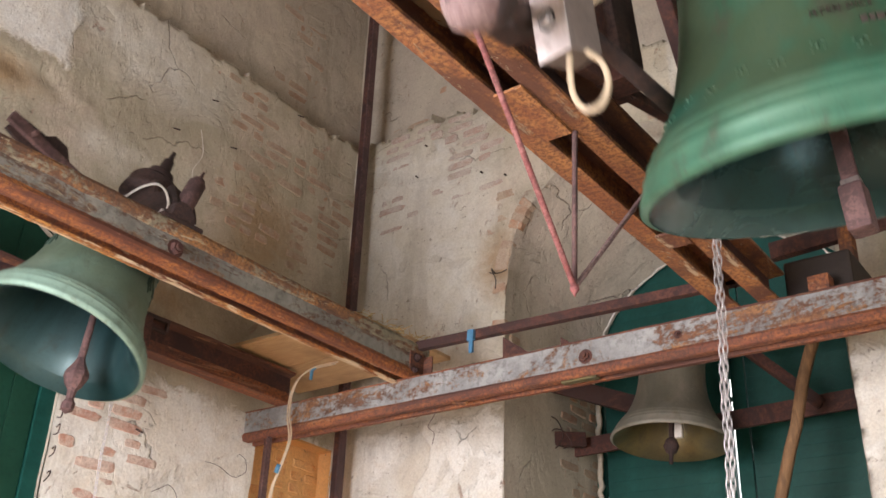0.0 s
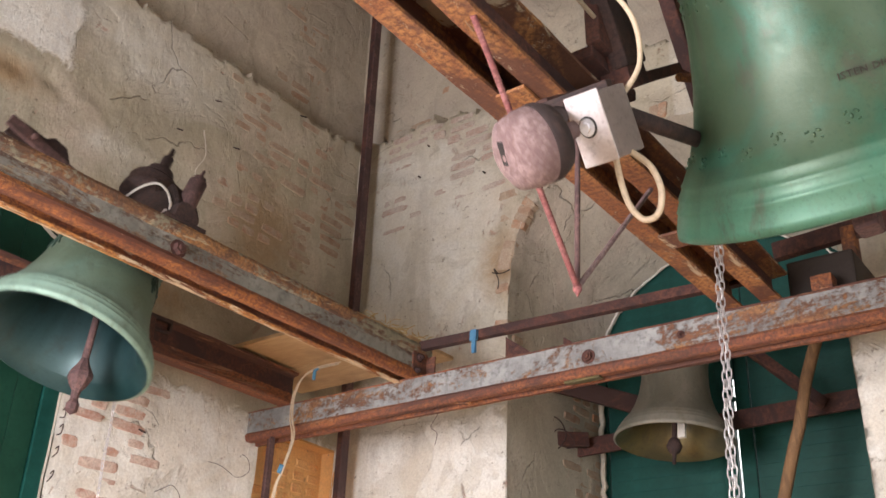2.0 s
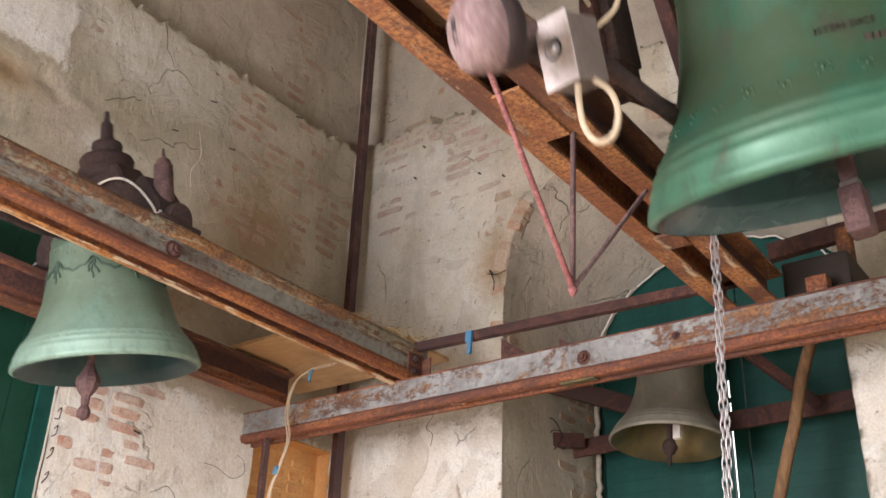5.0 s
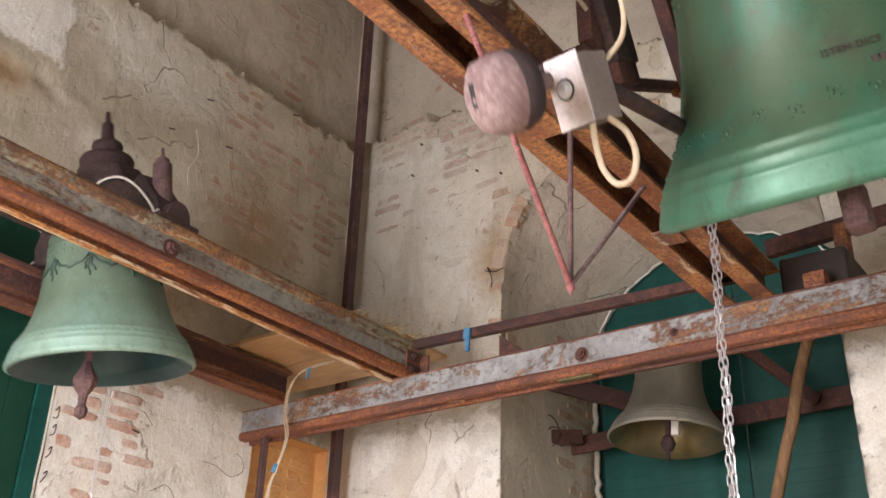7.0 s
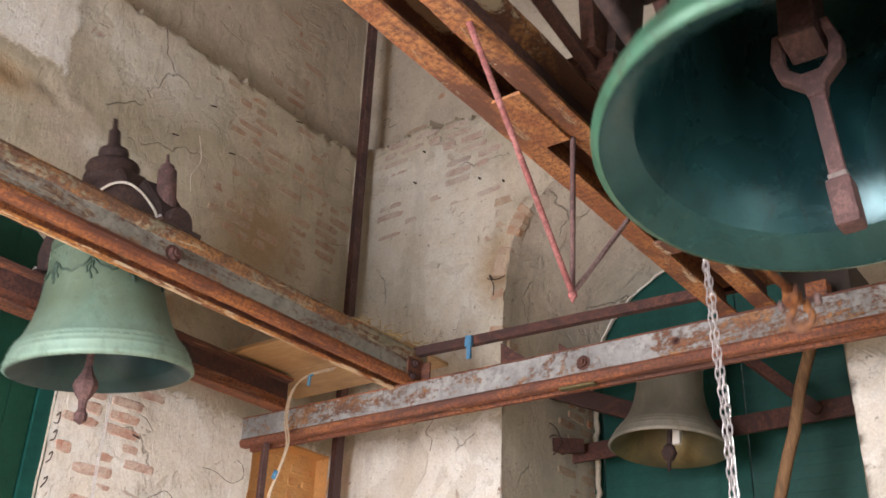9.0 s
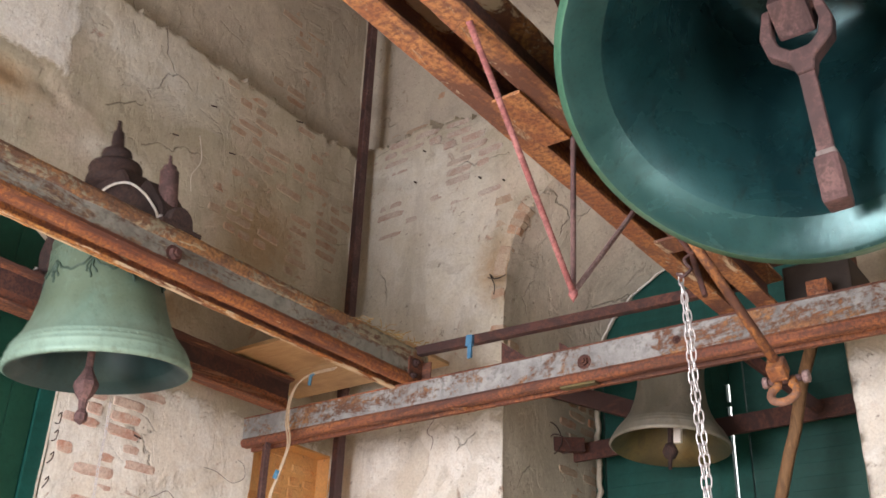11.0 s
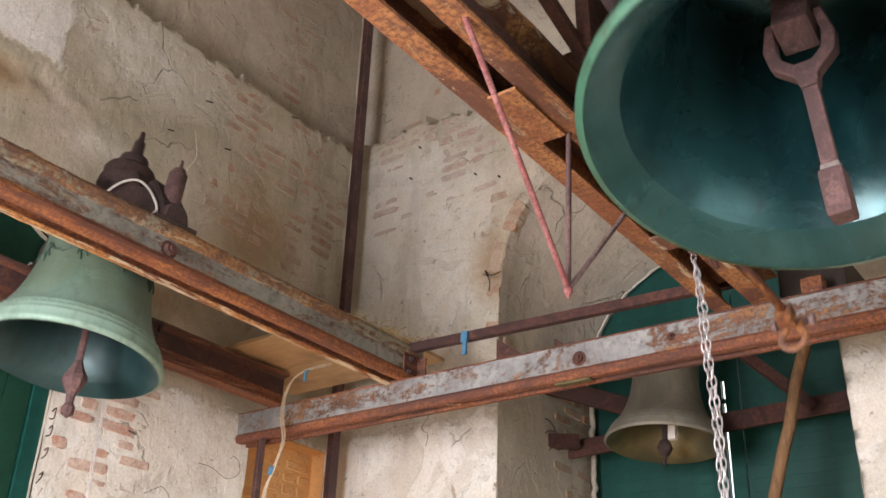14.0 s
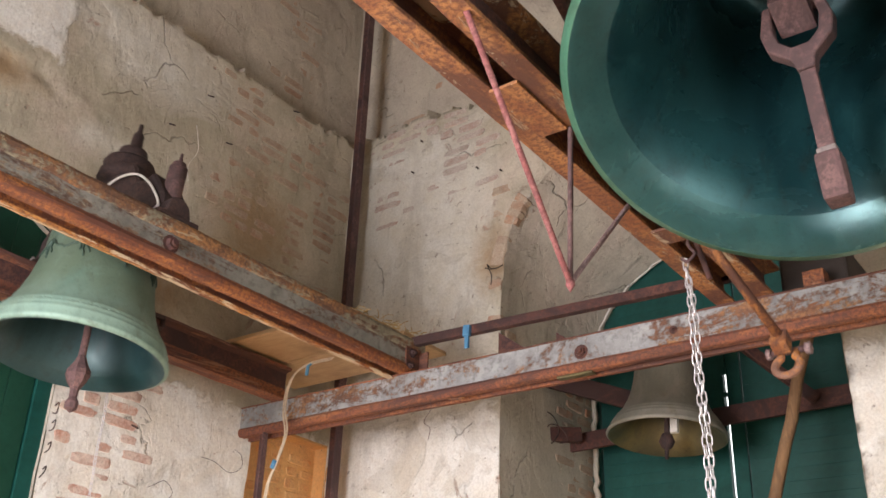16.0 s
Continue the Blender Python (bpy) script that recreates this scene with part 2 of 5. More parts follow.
RUST_PAINT = make_rust("rusted_grey_paint", (0.22, 0.10, 0.055), (0.38, 0.20, 0.09), (0.12, 0.065, 0.045), (0.36, 0.37, 0.375), 0.53, (0.8, 0.35, 1))
GREY_WEB = make_rust("dull_grey_paint", (0.17, 0.10, 0.065), (0.27, 0.17, 0.10), (0.10, 0.065, 0.05), (0.27, 0.27, 0.24), 0.525, (0.9, 0.25, 1.6), (0.42, 0.37, 0.26), 0.58)
RUST_FLANGE = make_rust("rusted_flange", (0.29, 0.115, 0.048), (0.47, 0.22, 0.08), (0.12, 0.052, 0.036), along=(0.9, 0.3, 1), pale=(0.60, 0.50, 0.35))
# foot and underside rust made more vivid, warm bounce from the floor included
RUST_FOOT = make_rust("orange_red_rust", (0.27, 0.092, 0.036), (0.46, 0.18, 0.05), (0.12, 0.046, 0.032), along=(1, 0.14, 1.6), pale=(0.58, 0.43, 0.28), crust=0.57)
RUST_EDGE = make_rust("warm_lit_flaking_rust", (0.44, 0.17, 0.045), (0.64, 0.33, 0.10), (0.16, 0.06, 0.034), along=(1.2, 0.2, 1), pale=(0.74, 0.60, 0.40), crust=0.50)
RUST_LICHEN = make_rust("lichened_flange", (0.17, 0.085, 0.045), (0.36, 0.18, 0.07), (0.09, 0.05, 0.035), (0.29, 0.27, 0.19), 0.47, (1.3, 0.5, 1.3), (0.46, 0.40, 0.27))
RUST_BROWN = make_rust("brown_rusted_flange", (0.205, 0.070, 0.040), (0.33, 0.125, 0.052), (0.09, 0.042, 0.034), along=(0.9, 0.16, 1.2), pale=(0.38, 0.20, 0.12))
OXIDE = make_rust("red_oxide_steel", (0.085, 0.034, 0.028), (0.125, 0.052, 0.038), (0.045, 0.023, 0.022))
IRON = make_rust("brown_cast_iron", (0.045, 0.026, 0.024), (0.075, 0.042, 0.036), (0.026, 0.017, 0.017))
MAUVE = make_rust("mauve_forged_steel", (0.115, 0.062, 0.062), (0.17, 0.098, 0.092), (0.07, 0.042, 0.042))
PINK = make_rust("pink_primed_iron", (0.25, 0.175, 0.175), (0.32, 0.235, 0.23), (0.16, 0.10, 0.10))
SHACKLE = make_rust("stained_zinc", (0.26, 0.17, 0.15), (0.5, 0.2, 0.05), (0.2, 0.11, 0.08))
PATINA = make_patina("green_bronze_patina", (0.014, 0.092, 0.055), (0.035, 0.135, 0.095), (0.06, 0.06, 0.042), 0.44, 0.2, (0.052, 0.082, 0.044), (-0.52, -0.40, 0.6, (0.075, 0.205, 0.135)))
# inside and lip colours hold the hollow's shade: dark deep in, lighter at the rim
PATINA_IN = make_patina("shaded_dark_inside", (0.009, 0.040, 0.046), (0.02, 0.078, 0.084), (0.014, 0.024, 0.024), 0.27, 0.45)
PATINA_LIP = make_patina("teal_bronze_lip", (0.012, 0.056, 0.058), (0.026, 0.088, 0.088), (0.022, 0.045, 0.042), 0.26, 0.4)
PATINA_SMALL = make_patina("pale_bronze_patina", (0.075, 0.15, 0.115), (0.18, 0.28, 0.225), (0.08, 0.10, 0.07), 0.55, 0.15, (0.11, 0.155, 0.105), (-0.50, -0.25, 0.75, (0.26, 0.40, 0.335)))
PATINA_DARK = make_patina("dark_green_casting", (0.028, 0.06, 0.045), (0.06, 0.10, 0.075), (0.04, 0.045, 0.035), 0.55, 0.2)
# medium bell's inside: far darker than its body, the hollow's shade is in it
PATINA_IN_SMALL = make_patina("shaded_bronze_inside", (0.013, 0.042, 0.046), (0.03, 0.072, 0.076), (0.025, 0.035, 0.034), 0.42, 0.3)
BRONZE_OLD = make_patina("grey_old_bronze", (0.17, 0.17, 0.14), (0.27, 0.26, 0.22), (0.2, 0.18, 0.13), 0.6, 0.3)
BRONZE_IN = make_patina("yellowish_bronze", (0.13, 0.12, 0.075), (0.22, 0.18, 0.08), (0.1, 0.09, 0.07), 0.4, 0.55)
GREEN = make_paint("green_shutter_paint", (0.005, 0.052, 0.043), (0.009, 0.078, 0.066))
GREEN_DEEP = make_paint("deep_green_paint", (0.006, 0.042, 0.026), (0.01, 0.056, 0.036))
for m in (GREEN, GREEN_DEEP):
    m.node_tree.nodes["Principled BSDF"].inputs["Specular IOR Level"].default_value = 0.22
GREASE = make_paint("greasy_dark_timber", (0.03, 0.022, 0.018), (0.045, 0.032, 0.026), 0.75)
WOOD = make_wood("weathered_wood", (0.15, 0.085, 0.045), (0.30, 0.175, 0.085), (6, 6, 1))
BOARD = make_wood("yellow_board", (0.46, 0.30, 0.16), (0.58, 0.40, 0.22), (1, 8, 8))
STRAW = make_wood("dry_straw", (0.40, 0.27, 0.10), (0.55, 0.40, 0.18), (4, 4, 4))
FLOOR = make_wood("floor_board", (0.56, 0.36, 0.2), (0.66, 0.44, 0.26), (1, 10, 1))
STEEL = make_paint("bright_zinc", (0.72, 0.71, 0.74), (0.5, 0.49, 0.52), 0.32)
STEEL.node_tree.nodes["Principled BSDF"].inputs["Metallic"].default_value = 0.6
BOX_FACE = make_paint("worn_white_enamel", (0.66, 0.62, 0.63), (0.48, 0.42, 0.42), 0.4, 14)
GREYBOX = make_paint("grey_plastic", (0.20, 0.165, 0.155), (0.14, 0.11, 0.10), 0.5)
CABLE = make_paint("cream_cable", (0.58, 0.47, 0.34), (0.42, 0.33, 0.23), 0.5)
WHITE_CORD = make_paint("white_cord", (0.78, 0.76, 0.72), (0.6, 0.57, 0.52), 0.7)
RED_ROD = make_rust("red_primed_rod", (0.27, 0.09, 0.09), (0.37, 0.165, 0.16), (0.16, 0.06, 0.06))
TAPE = make_paint("blue_tape", (0.08, 0.25, 0.42), (0.06, 0.17, 0.32), 0.5)
BLACK = make_paint("dark_slot", (0.02, 0.018, 0.018), (0.03, 0.025, 0.025), 0.7)


# ---- mesh helpers ----
def part(name, bm, material, parent=None, label=""):
    """Links a bmesh as one mesh object, under a thing or part if given."""
    data = bpy.data.meshes.new(name)
    bm.normal_update()
    bm.to_mesh(data)
    bm.free()
    for m in material if isinstance(material, (list, tuple)) else (material,):
        data.materials.append(m)
    ob = new(name, data)
    ob.parent = parent
    return tagged(ob, label) if label else ob


def thing(name, label, category, at=None, group="", kind=""):
    ob = new(name)
    ob.empty_display_size = 0.1
    if at is not None:
        ob.matrix_world = at
    return tagged(ob, label, category, group, kind)


def smooth(bm, flag=True):
    for f in bm.faces:
        f.smooth = flag
    return bm


def box(lo, hi, bevel=0.0, bm=None, jitter=0.0):
    bm2 = bmesh.new()
    bmesh.ops.create_cube(bm2, size=1)
    lo, hi = Vector(lo), Vector(hi)
    for v in bm2.verts:
        v.co = Vector((lo[i] + (v.co[i] + 0.5) * (hi[i] - lo[i]) for i in range(3)))
        if jitter:
            v.co += Vector([random.uniform(-jitter, jitter) for _ in range(3)])
    if bevel:
        bmesh.ops.bevel(bm2, geom=bm2.edges[:], offset=bevel, segments=2, affect="EDGES", profile=0.6)
    return merge(bm, bm2)


def merge(bm, other):
    if bm is None:
        return other
    tmp = bpy.data.meshes.new("tmp")
    other.to_mesh(tmp)
    other.free()
    bm.from_mesh(tmp)
    bpy.data.meshes.remove(tmp)
    return bm


def moved(bm, m):
    bmesh.ops.transform(bm, matrix=m, verts=bm.verts[:])
    return bm


def rod(a, b, r, sides=10, bm=None, r2=None):
    """A round bar from a to b."""
    bm2 = bmesh.new()
    a, b = Vector(a), Vector(b)
    d = b - a
    bmesh.ops.create_cone(bm2, cap_ends=True, segments=sides, radius1=r, radius2=r if r2 is None else r2, depth=d.length)
    m = Matrix.Translation((a + b) / 2) @ d.to_track_quat("Z", "Y").to_matrix().to_4x4()
    moved(bm2, m)
    for f in bm2.faces:
        f.smooth = len(f.verts) == 4
    return merge(bm, bm2)


def tube(points, r, sides=8, bm=None, closed=False, ribs=0.0):
    """A bent round bar or cable through the points."""
    bm2 = bmesh.new()
    pts = [Vector(p) for p in points]
    n = len(pts)
    rings, prev = [], None
    for i, p in enumerate(pts):
        if closed:
            d = pts[(i + 1) % n] - pts[i - 1]
        else:
            d = pts[min(i + 1, n - 1)] - pts[max(i - 1, 0)]
        d.normalize()
        side = prev - d * prev.dot(d) if prev is not None else d.orthogonal()
        side.normalize()
        prev = side
        up = d.cross(side)
        rr = r * (1 + ribs * (i % 2))
        rings.append([bm2.verts.new(p + rr * (math.cos(k * math.tau / sides) * side + math.sin(k * math.tau / sides) * up)) for k in range(sides)])
    for i in range(n if closed else n - 1):
        q, s = rings[i], rings[(i + 1) % n]
        for k in range(sides):
            bm2.faces.new((q[k], q[(k + 1) % sides], s[(k + 1) % sides], s[k])).smooth = True
    if not closed:
        bm2.faces.new(rings[0][::-1]), bm2.faces.new(rings[-1])
    bmesh.ops.recalc_face_normals(bm2, faces=bm2.faces[:])
    return merge(bm, bm2)


def bezier(points, steps=10):
    """A smooth line through the points."""
    pts = [Vector(p) for p in points]
    out = []
    for i in range(len(pts) - 1):
        p0, p1, p2, p3 = pts[max(i - 1, 0)], pts[i], pts[i + 1], pts[min(i + 2, len(pts) - 1)]
        for k in range(steps):
            t = k / steps
            out.append(0.5 * (2 * p1 + (p2 - p0) * t + (2 * p0 - 5 * p1 + 4 * p2 - p3) * t * t + (3 * p1 - p0 - 3 * p2 + p3) * t ** 3))
    return out + [pts[-1]]


def lathe(profile, sides=72, bm=None):
    """Turns (radius, z) pairs about the z axis."""
    bm2 = bmesh.new()
    rings = []
    for r, z in profile:
        if r < 1e-5:
            rings.append([bm2.verts.new((0, 0, z))] * sides)
        else:
            rings.append([bm2.verts.new((r * math.cos(k * math.tau / sides), r * math.sin(k * math.tau / sides), z)) for k in range(sides)])
    for a, b in zip(rings, rings[1:]):
        for k in range(sides):
            vs = []
            for v in (a[k], a[(k + 1) % sides], b[(k + 1) % sides], b[k]):
                if v not in vs:
                    vs.append(v)
            if len(vs) > 2:
                bm2.faces.new(vs).smooth = True
    bmesh.ops.recalc_face_normals(bm2, faces=bm2.faces[:])
    return merge(bm, bm2)


def prism(outline, depth, bevel=0.0):
    """A plate in the XZ plane with this outline, depth thick along Y and centred."""
    bm = bmesh.new()
    f = bm.faces.new([bm.verts.new((x, -depth / 2, z)) for x, z in outline])
    r = bmesh.ops.extrude_face_region(bm, geom=[f])
    bmesh.ops.translate(bm, vec=(0, depth, 0), verts=[v for v in r["geom"] if isinstance(v, bmesh.types.BMVert)])
    bmesh.ops.recalc_face_normals(bm, faces=bm.faces[:])
    if bevel:
        bmesh.ops.bevel(bm, geom=bm.edges[:], offset=bevel, segments=1, affect="EDGES")
    return bm


def steel_section(length, h, w, web, flange, kind="I", steps=40, wear=0.0015):
    """A rolled beam along +Y from 0, its bottom at z = 0, centred on x. Flange faces take slot 1."""
    if kind == "I":
        hw, t = w / 2, web / 2
        r = 0.008
        out = [(-hw, 0), (hw, 0), (hw, flange), (t + r, flange + 0.006), (t, flange + 0.006 + r), (t, h * 0.40), (t, h - flange - 0.006 - r), (t + r, h - flange - 0.006), (hw, h - flange),
               (hw, h), (-hw, h), (-hw, h - flange), (-t - r, h - flange - 0.006), (-t, h - flange - 0.006 - r), (-t, h * 0.40), (-t, flange + 0.006 + r), (-t - r, flange + 0.006), (-hw, flange)]
        web_edges = {5, 13}
    else:
        hw = w / 2
        out = [(-hw, 0), (hw, 0), (hw, flange), (-hw + web, flange + 0.005), (-hw + web, h - flange - 0.005), (hw, h - flange), (hw, h), (-hw, h)]
        web_edges = {3, 7}
    bm = bmesh.new()
    rings = []
    for i in range(steps + 1):
        y = length * i / steps
        rings.append([bm.verts.new((x + random.uniform(-wear, wear), y, z + random.uniform(-wear, wear))) for x, z in out])
    n = len(out)
    for a, b in zip(rings, rings[1:]):
        for k in range(n):
            f = bm.faces.new((a[k], a[(k + 1) % n], b[(k + 1) % n], b[k]))
            f.material_index = 0 if k in web_edges else 1
    bm.faces.new(rings[0][::-1]), bm.faces.new(rings[-1])
    bmesh.ops.recalc_face_normals(bm, faces=bm.faces[:])
    return bm


def hex_bolt(at, way, r=0.016, h=0.014):
    bm = bmesh.new()
    bmesh.ops.create_cone(bm, cap_ends=True, segments=6, radius1=r, radius2=r * 0.9, depth=h)
    moved(bm, Matrix.Translation((0, 0, h / 2)))
    rod((0, 0, h), (0, 0, h + 0.012), r * 0.5, 8, bm)
    rod((0, 0, -0.001), (0, 0, 0.003), r * 1.4, 12, bm)
    return moved(bm, Matrix.Translation(at) @ Vector(way).to_track_quat("Z", "Y").to_matrix().to_4x4())


# ---- walls ----
X_LEFT, Y_BACK, X_RIGHT, Y_NEAR, TOP = -4.5, 4.8, 1.4, -1.4, 8.2
LEDGE = 5.64


def rough_wall(name, across, z0, z1, at, hole, recess, coat, seed, material, label, snap, step=0.028, relief=0.012):
    """A plastered wall face as one uneven sheet with thickness at its openings.
    across: its run; at(u, z, d): the place d metres in front of its plane; hole(u, z): open there; recess(u, z): depth set back; coat(u, z): shares of limewash, pale and ochre plaster."""
    u0, u1 = across
    nu, nz = round((u1 - u0) / step), round((z1 - z0) / step)
    bm = bmesh.new()
    layer = bm.verts.layers.float_color.new("coat")
    grid = {}
    for i, j in itertools.product(range(nu + 1), range(nz + 1)):
        u, z = u0 + (u1 - u0) * i / nu, z0 + (z1 - z0) * j / nz
        p = Vector((u * 1.0 + seed, z, seed * 2.7))
        d = relief * (noise.fractal(p * 1.1, 0.9, 2.1, 4) + 0.5 * noise.noise(p * 6))
        depth = d - recess(u, z)
        v = grid[i, j] = bm.verts.new(at(*snap(u, z), depth))
        v[layer] = (*coat(u, z), 1.0)
    for i, j in itertools.product(range(nu), range(nz)):
        u, z = u0 + (u1 - u0) * (i + 0.5) / nu, z0 + (z1 - z0) * (j + 0.5) / nz
        if hole(u, z):
            continue
        f = bm.faces.new((grid[i, j], grid[i + 1, j], grid[i + 1, j + 1], grid[i, j + 1]))
        f.material_index = 1 if recess(u, z) > 0.1 else 0
        corner = [recess(u0 + (u1 - u0) * (i + a) / nu, z0 + (z1 - z0) * (j + b) / nz) for a, b in ((0, 0), (1, 0), (1, 1), (0, 1))]
        f.smooth = max(corner) - min(corner) < 0.03
    bmesh.ops.delete(bm, geom=[v for v in bm.verts if not v.link_faces], context="VERTS")
    return tagged(part(name, bm, material), label, "wall", kind="structure")


def ragged(u, z, c, spring, rise):
    """How far the broken rim of an arch lies outside (+) or inside its true line; the jambs are sounder."""
    k = max(0.12, min(1.0, (z - spring + 0.1) / 0.25))
    return k * (0.075 * noise.noise(Vector((u * 3.1, z * 3.1, c))) + 0.045 * noise.noise(Vector((u * 9, z * 9, c + 3))) + 0.008)


def arch_hole(c, half, spring, rise, foot):
    """An arched opening round c: straight to the springing, then a half ellipse with a broken rim."""
    def test(u, z):
        if z < foot:
            return False
        chip = ragged(u, z, c, spring, rise)
        if z < spring:
            return abs(u - c) < half + chip
        return math.hypot((u - c) / half, (z - spring) / rise) < 1 + chip / half
    return test


def arch_snap(c, half, spring, rise, foot, reach=0.022):
    """Draws wall points that lie near the arch on to its worn edge."""
    def snap(u, z):
        if z < foot:
            return u, z
        chip = ragged(u, z, c, spring, rise)
        if z < spring:
            side = 1 if u > c else -1
            return (c + side * (half + chip), z) if abs(abs(u - c) - half - chip) < reach else (u, z)
        r = math.hypot((u - c) / half, (z - spring) / rise)
        if abs(r - 1 - chip / half) * min(half, rise) < reach * 1.1:
            k = (1 + chip / half) / r
            return c + (u - c) * k, spring + (z - spring) * k
        return u, z
    return snap


def ledge_recess(u, z, seed):
    edge = LEDGE + 0.06 * noise.noise(Vector((u * 2.2, seed, 0))) + 0.06 * noise.noise(Vector((u * 9, seed, 4))) + 0.05 * noise.noise(Vector((u * 23, seed, 9)))
    if z > edge:
        return 0.17
    flake = noise.fractal(Vector((u * 1.25, z * 1.25, seed * 5)), 0.8, 2.2, 5)
    depth = 0.006 if flake > 0.16 else 0.0
    if seed < 2:
        gouge = ((u - 2.15) / 0.42) ** 2 + ((z - 4.76 + 0.12 * noise.noise(Vector((u * 5, 0, 3)))) / 0.075) ** 2
        depth += 0.022 * max(0.0, 1 - gouge)
    return depth


def fade(d, soft=0.3):
    """From 0 well outside to 1 well inside a border; d: metres inside it."""
    return max(0.0, min(1.0, 0.5 + 0.5 * d / soft))


def patch(u, z, cu, cz, ru, rz):
    return max(0.0, 1.0 - math.hypot((u - cu) / ru, (z - cz) / rz))


def west_coat(u, z):
    # whiter low down: limewash, plus the stronger light there put into the colour
    wash = max(fade(3.36 - z), min(fade(2.42 - u, 0.2), fade(z - 4.93, 0.2)))
    pale = max(patch(u, z, 2.9, 5.35, 1.2, 0.55), 0.7 * patch(u, z, 2.75, 4.6, 0.7, 0.35))
    ochre = max(patch(u, z, 3.95, 4.55, 0.75, 0.8), patch(u, z, 2.0, 4.72, 0.7, 0.25), 0.7 * patch(u, z, 3.3, 3.9, 0.8, 0.5))
    return wash, pale, ochre


def north_coat(u, z):
    # pale tone over most of this wall: greyer plaster with its cool daylight painted in
    pale = min(fade(-3.25 - u, 0.5), fade(5.5 - z, 0.25)) if u < -2 else 0.6
    # the low part is whitened in the same way, limewash and brighter light together
    return fade(3.4 - z), pale, max(patch(u, z, -3.2, 4.35, 0.4, 0.5), 0.7 * patch(u, z, -3.75, 3.75, 0.6, 0.3))


BACK_HOLE = arch_hole(-2.18, 0.98, 4.2, 0.85, 0.6)
LEFT_HOLE = arch_hole(1.75, 1.02, 3.6, 0.55, 0.6)
BACK_SNAP = arch_snap(-2.18, 0.98, 4.2, 0.85, 0.6)
LEFT_SNAP = arch_snap(1.75, 1.02, 3.6, 0.55, 0.6)
NOTCH = lambda y, z: 4.12 < y < 4.79 and z < 3.32

left_wall = rough_wall("wall_west", (Y_NEAR, Y_BACK + 0.21), 0, TOP, lambda u, z, d: Vector((X_LEFT + d, u, z)),
                       lambda u, z: LEFT_HOLE(u, z) or NOTCH(u, z), lambda u, z: ledge_recess(u, z, 1.0), west_coat, 3.1,
                       [PLASTER, PLASTER_UP], "cracked and flaking beige plaster tower wall", LEFT_SNAP)
back_wall = rough_wall("wall_north", (X_LEFT - 0.21, X_RIGHT), 0, TOP, lambda u, z, d: Vector((u, Y_BACK - d, z)),
                       BACK_HOLE, lambda u, z: ledge_recess(u, z, 7.0), north_coat, 8.3,
                       [PLASTER, PLASTER_UP], "stained beige plaster tower wall with showing brick", BACK_SNAP)


def reveal(name, c, half, spring, rise, foot, depth, at, parent, material, sink=0.0):
    """The inside of an arched opening: jambs and soffit as a strip of some depth."""
    line = [(c - half, foot), *[(c - half, foot + (spring - foot) * k / 24) for k in range(1, 24)]]
    line += [(c - half * math.cos(math.pi * k / 90), spring + rise * math.sin(math.pi * k / 90)) for k in range(91)]
    line += [(c + half, spring + (foot - spring) * k / 24) for k in range(1, 25)]
    bm = bmesh.new()
    steps = 16
    rows = []
    for k in range(steps + 1):
        d = depth * k / steps
        row = []
        for i, (u, z) in enumerate(line):
            j = 0.012 * noise.fractal(Vector((u * 2.2, z * 2.2, d * 2.4 + c)), 0.9, 2.1, 4)
            s = 1 if u < c else -1
            low = sink * d / depth * max(0.0, min(1.0, (z - 3.0) / 1.2))
            chip = ragged(u, z, c, spring, rise) * max(0.0, 1 - d / 0.3)
            k = 1 + chip / half
            uu, zz = c + (u - c) * k, z if z < spring else spring + (z - spring) * k
            row.append(bm.verts.new(at(uu + s * j, zz - abs(j) - low, d)))
        rows.append(row)
    for a, b in zip(rows, rows[1:]):
        for i in range(len(line) - 1):
            bm.faces.new((a[i], a[i + 1], b[i + 1], b[i])).smooth = True
    return part(name, bm, material, parent)


reveal("reveal", -2.18, 0.98, 4.2, 0.85, 0.6, 1.25, lambda u, z, d: Vector((u, Y_BACK - 0.006 + d, z)), back_wall, PLASTER_GREY, 0.36)
reveal("reveal", 1.75, 1.02, 3.6, 0.55, 0.6, 0.5, lambda u, z, d: Vector((X_LEFT - 0.004 - d, u, z)), left_wall, PLASTER_GREY)


def plain_wall(name, lo, hi, label, openings=()):
    """A closing wall in boxes round rectangular openings along its run."""
    bm = None
    along = 0 if hi[0] - lo[0] > hi[1] - lo[1] else 1
    edges = [lo[along]]
    for a, b, z0, z1 in openings:
        for (p, q, r, s) in ((edges[-1], a, lo[2], hi[2]), (a, b, lo[2], z0), (a, b, z1, hi[2])):
            l, h = list(lo), list(hi)
            l[along], h[along], l[2], h[2] = p, q, r, s
            bm = box(l, h, 0, bm)
        edges.append(b)
    l = list(lo)
    l[along] = edges[-1]
    bm = box(l, hi, 0, bm)
    return tagged(part(name, bm, PLASTER), label, "wall", kind="structure")


plain_wall("wall_south", (X_LEFT - 0.6, Y_NEAR - 0.5, 0), (X_RIGHT + 0.5, Y_NEAR, TOP), "beige plaster tower wall with an opening", [(-3.3, -1.3, 0.9, 3.6)])
plain_wall("wall_east", (X_RIGHT, Y_NEAR, 0), (X_RIGHT + 0.5, Y_BACK + 1.3, TOP), "beige plaster tower wall with an opening", [(-0.4, 1.6, 0.9, 3.6)])
plain_wall("wall_outer_west", (X_LEFT - 0.75, Y_NEAR, 0), (X_LEFT - 0.55, Y_BACK + 1.3, TOP), "outer face of the plaster tower wall")
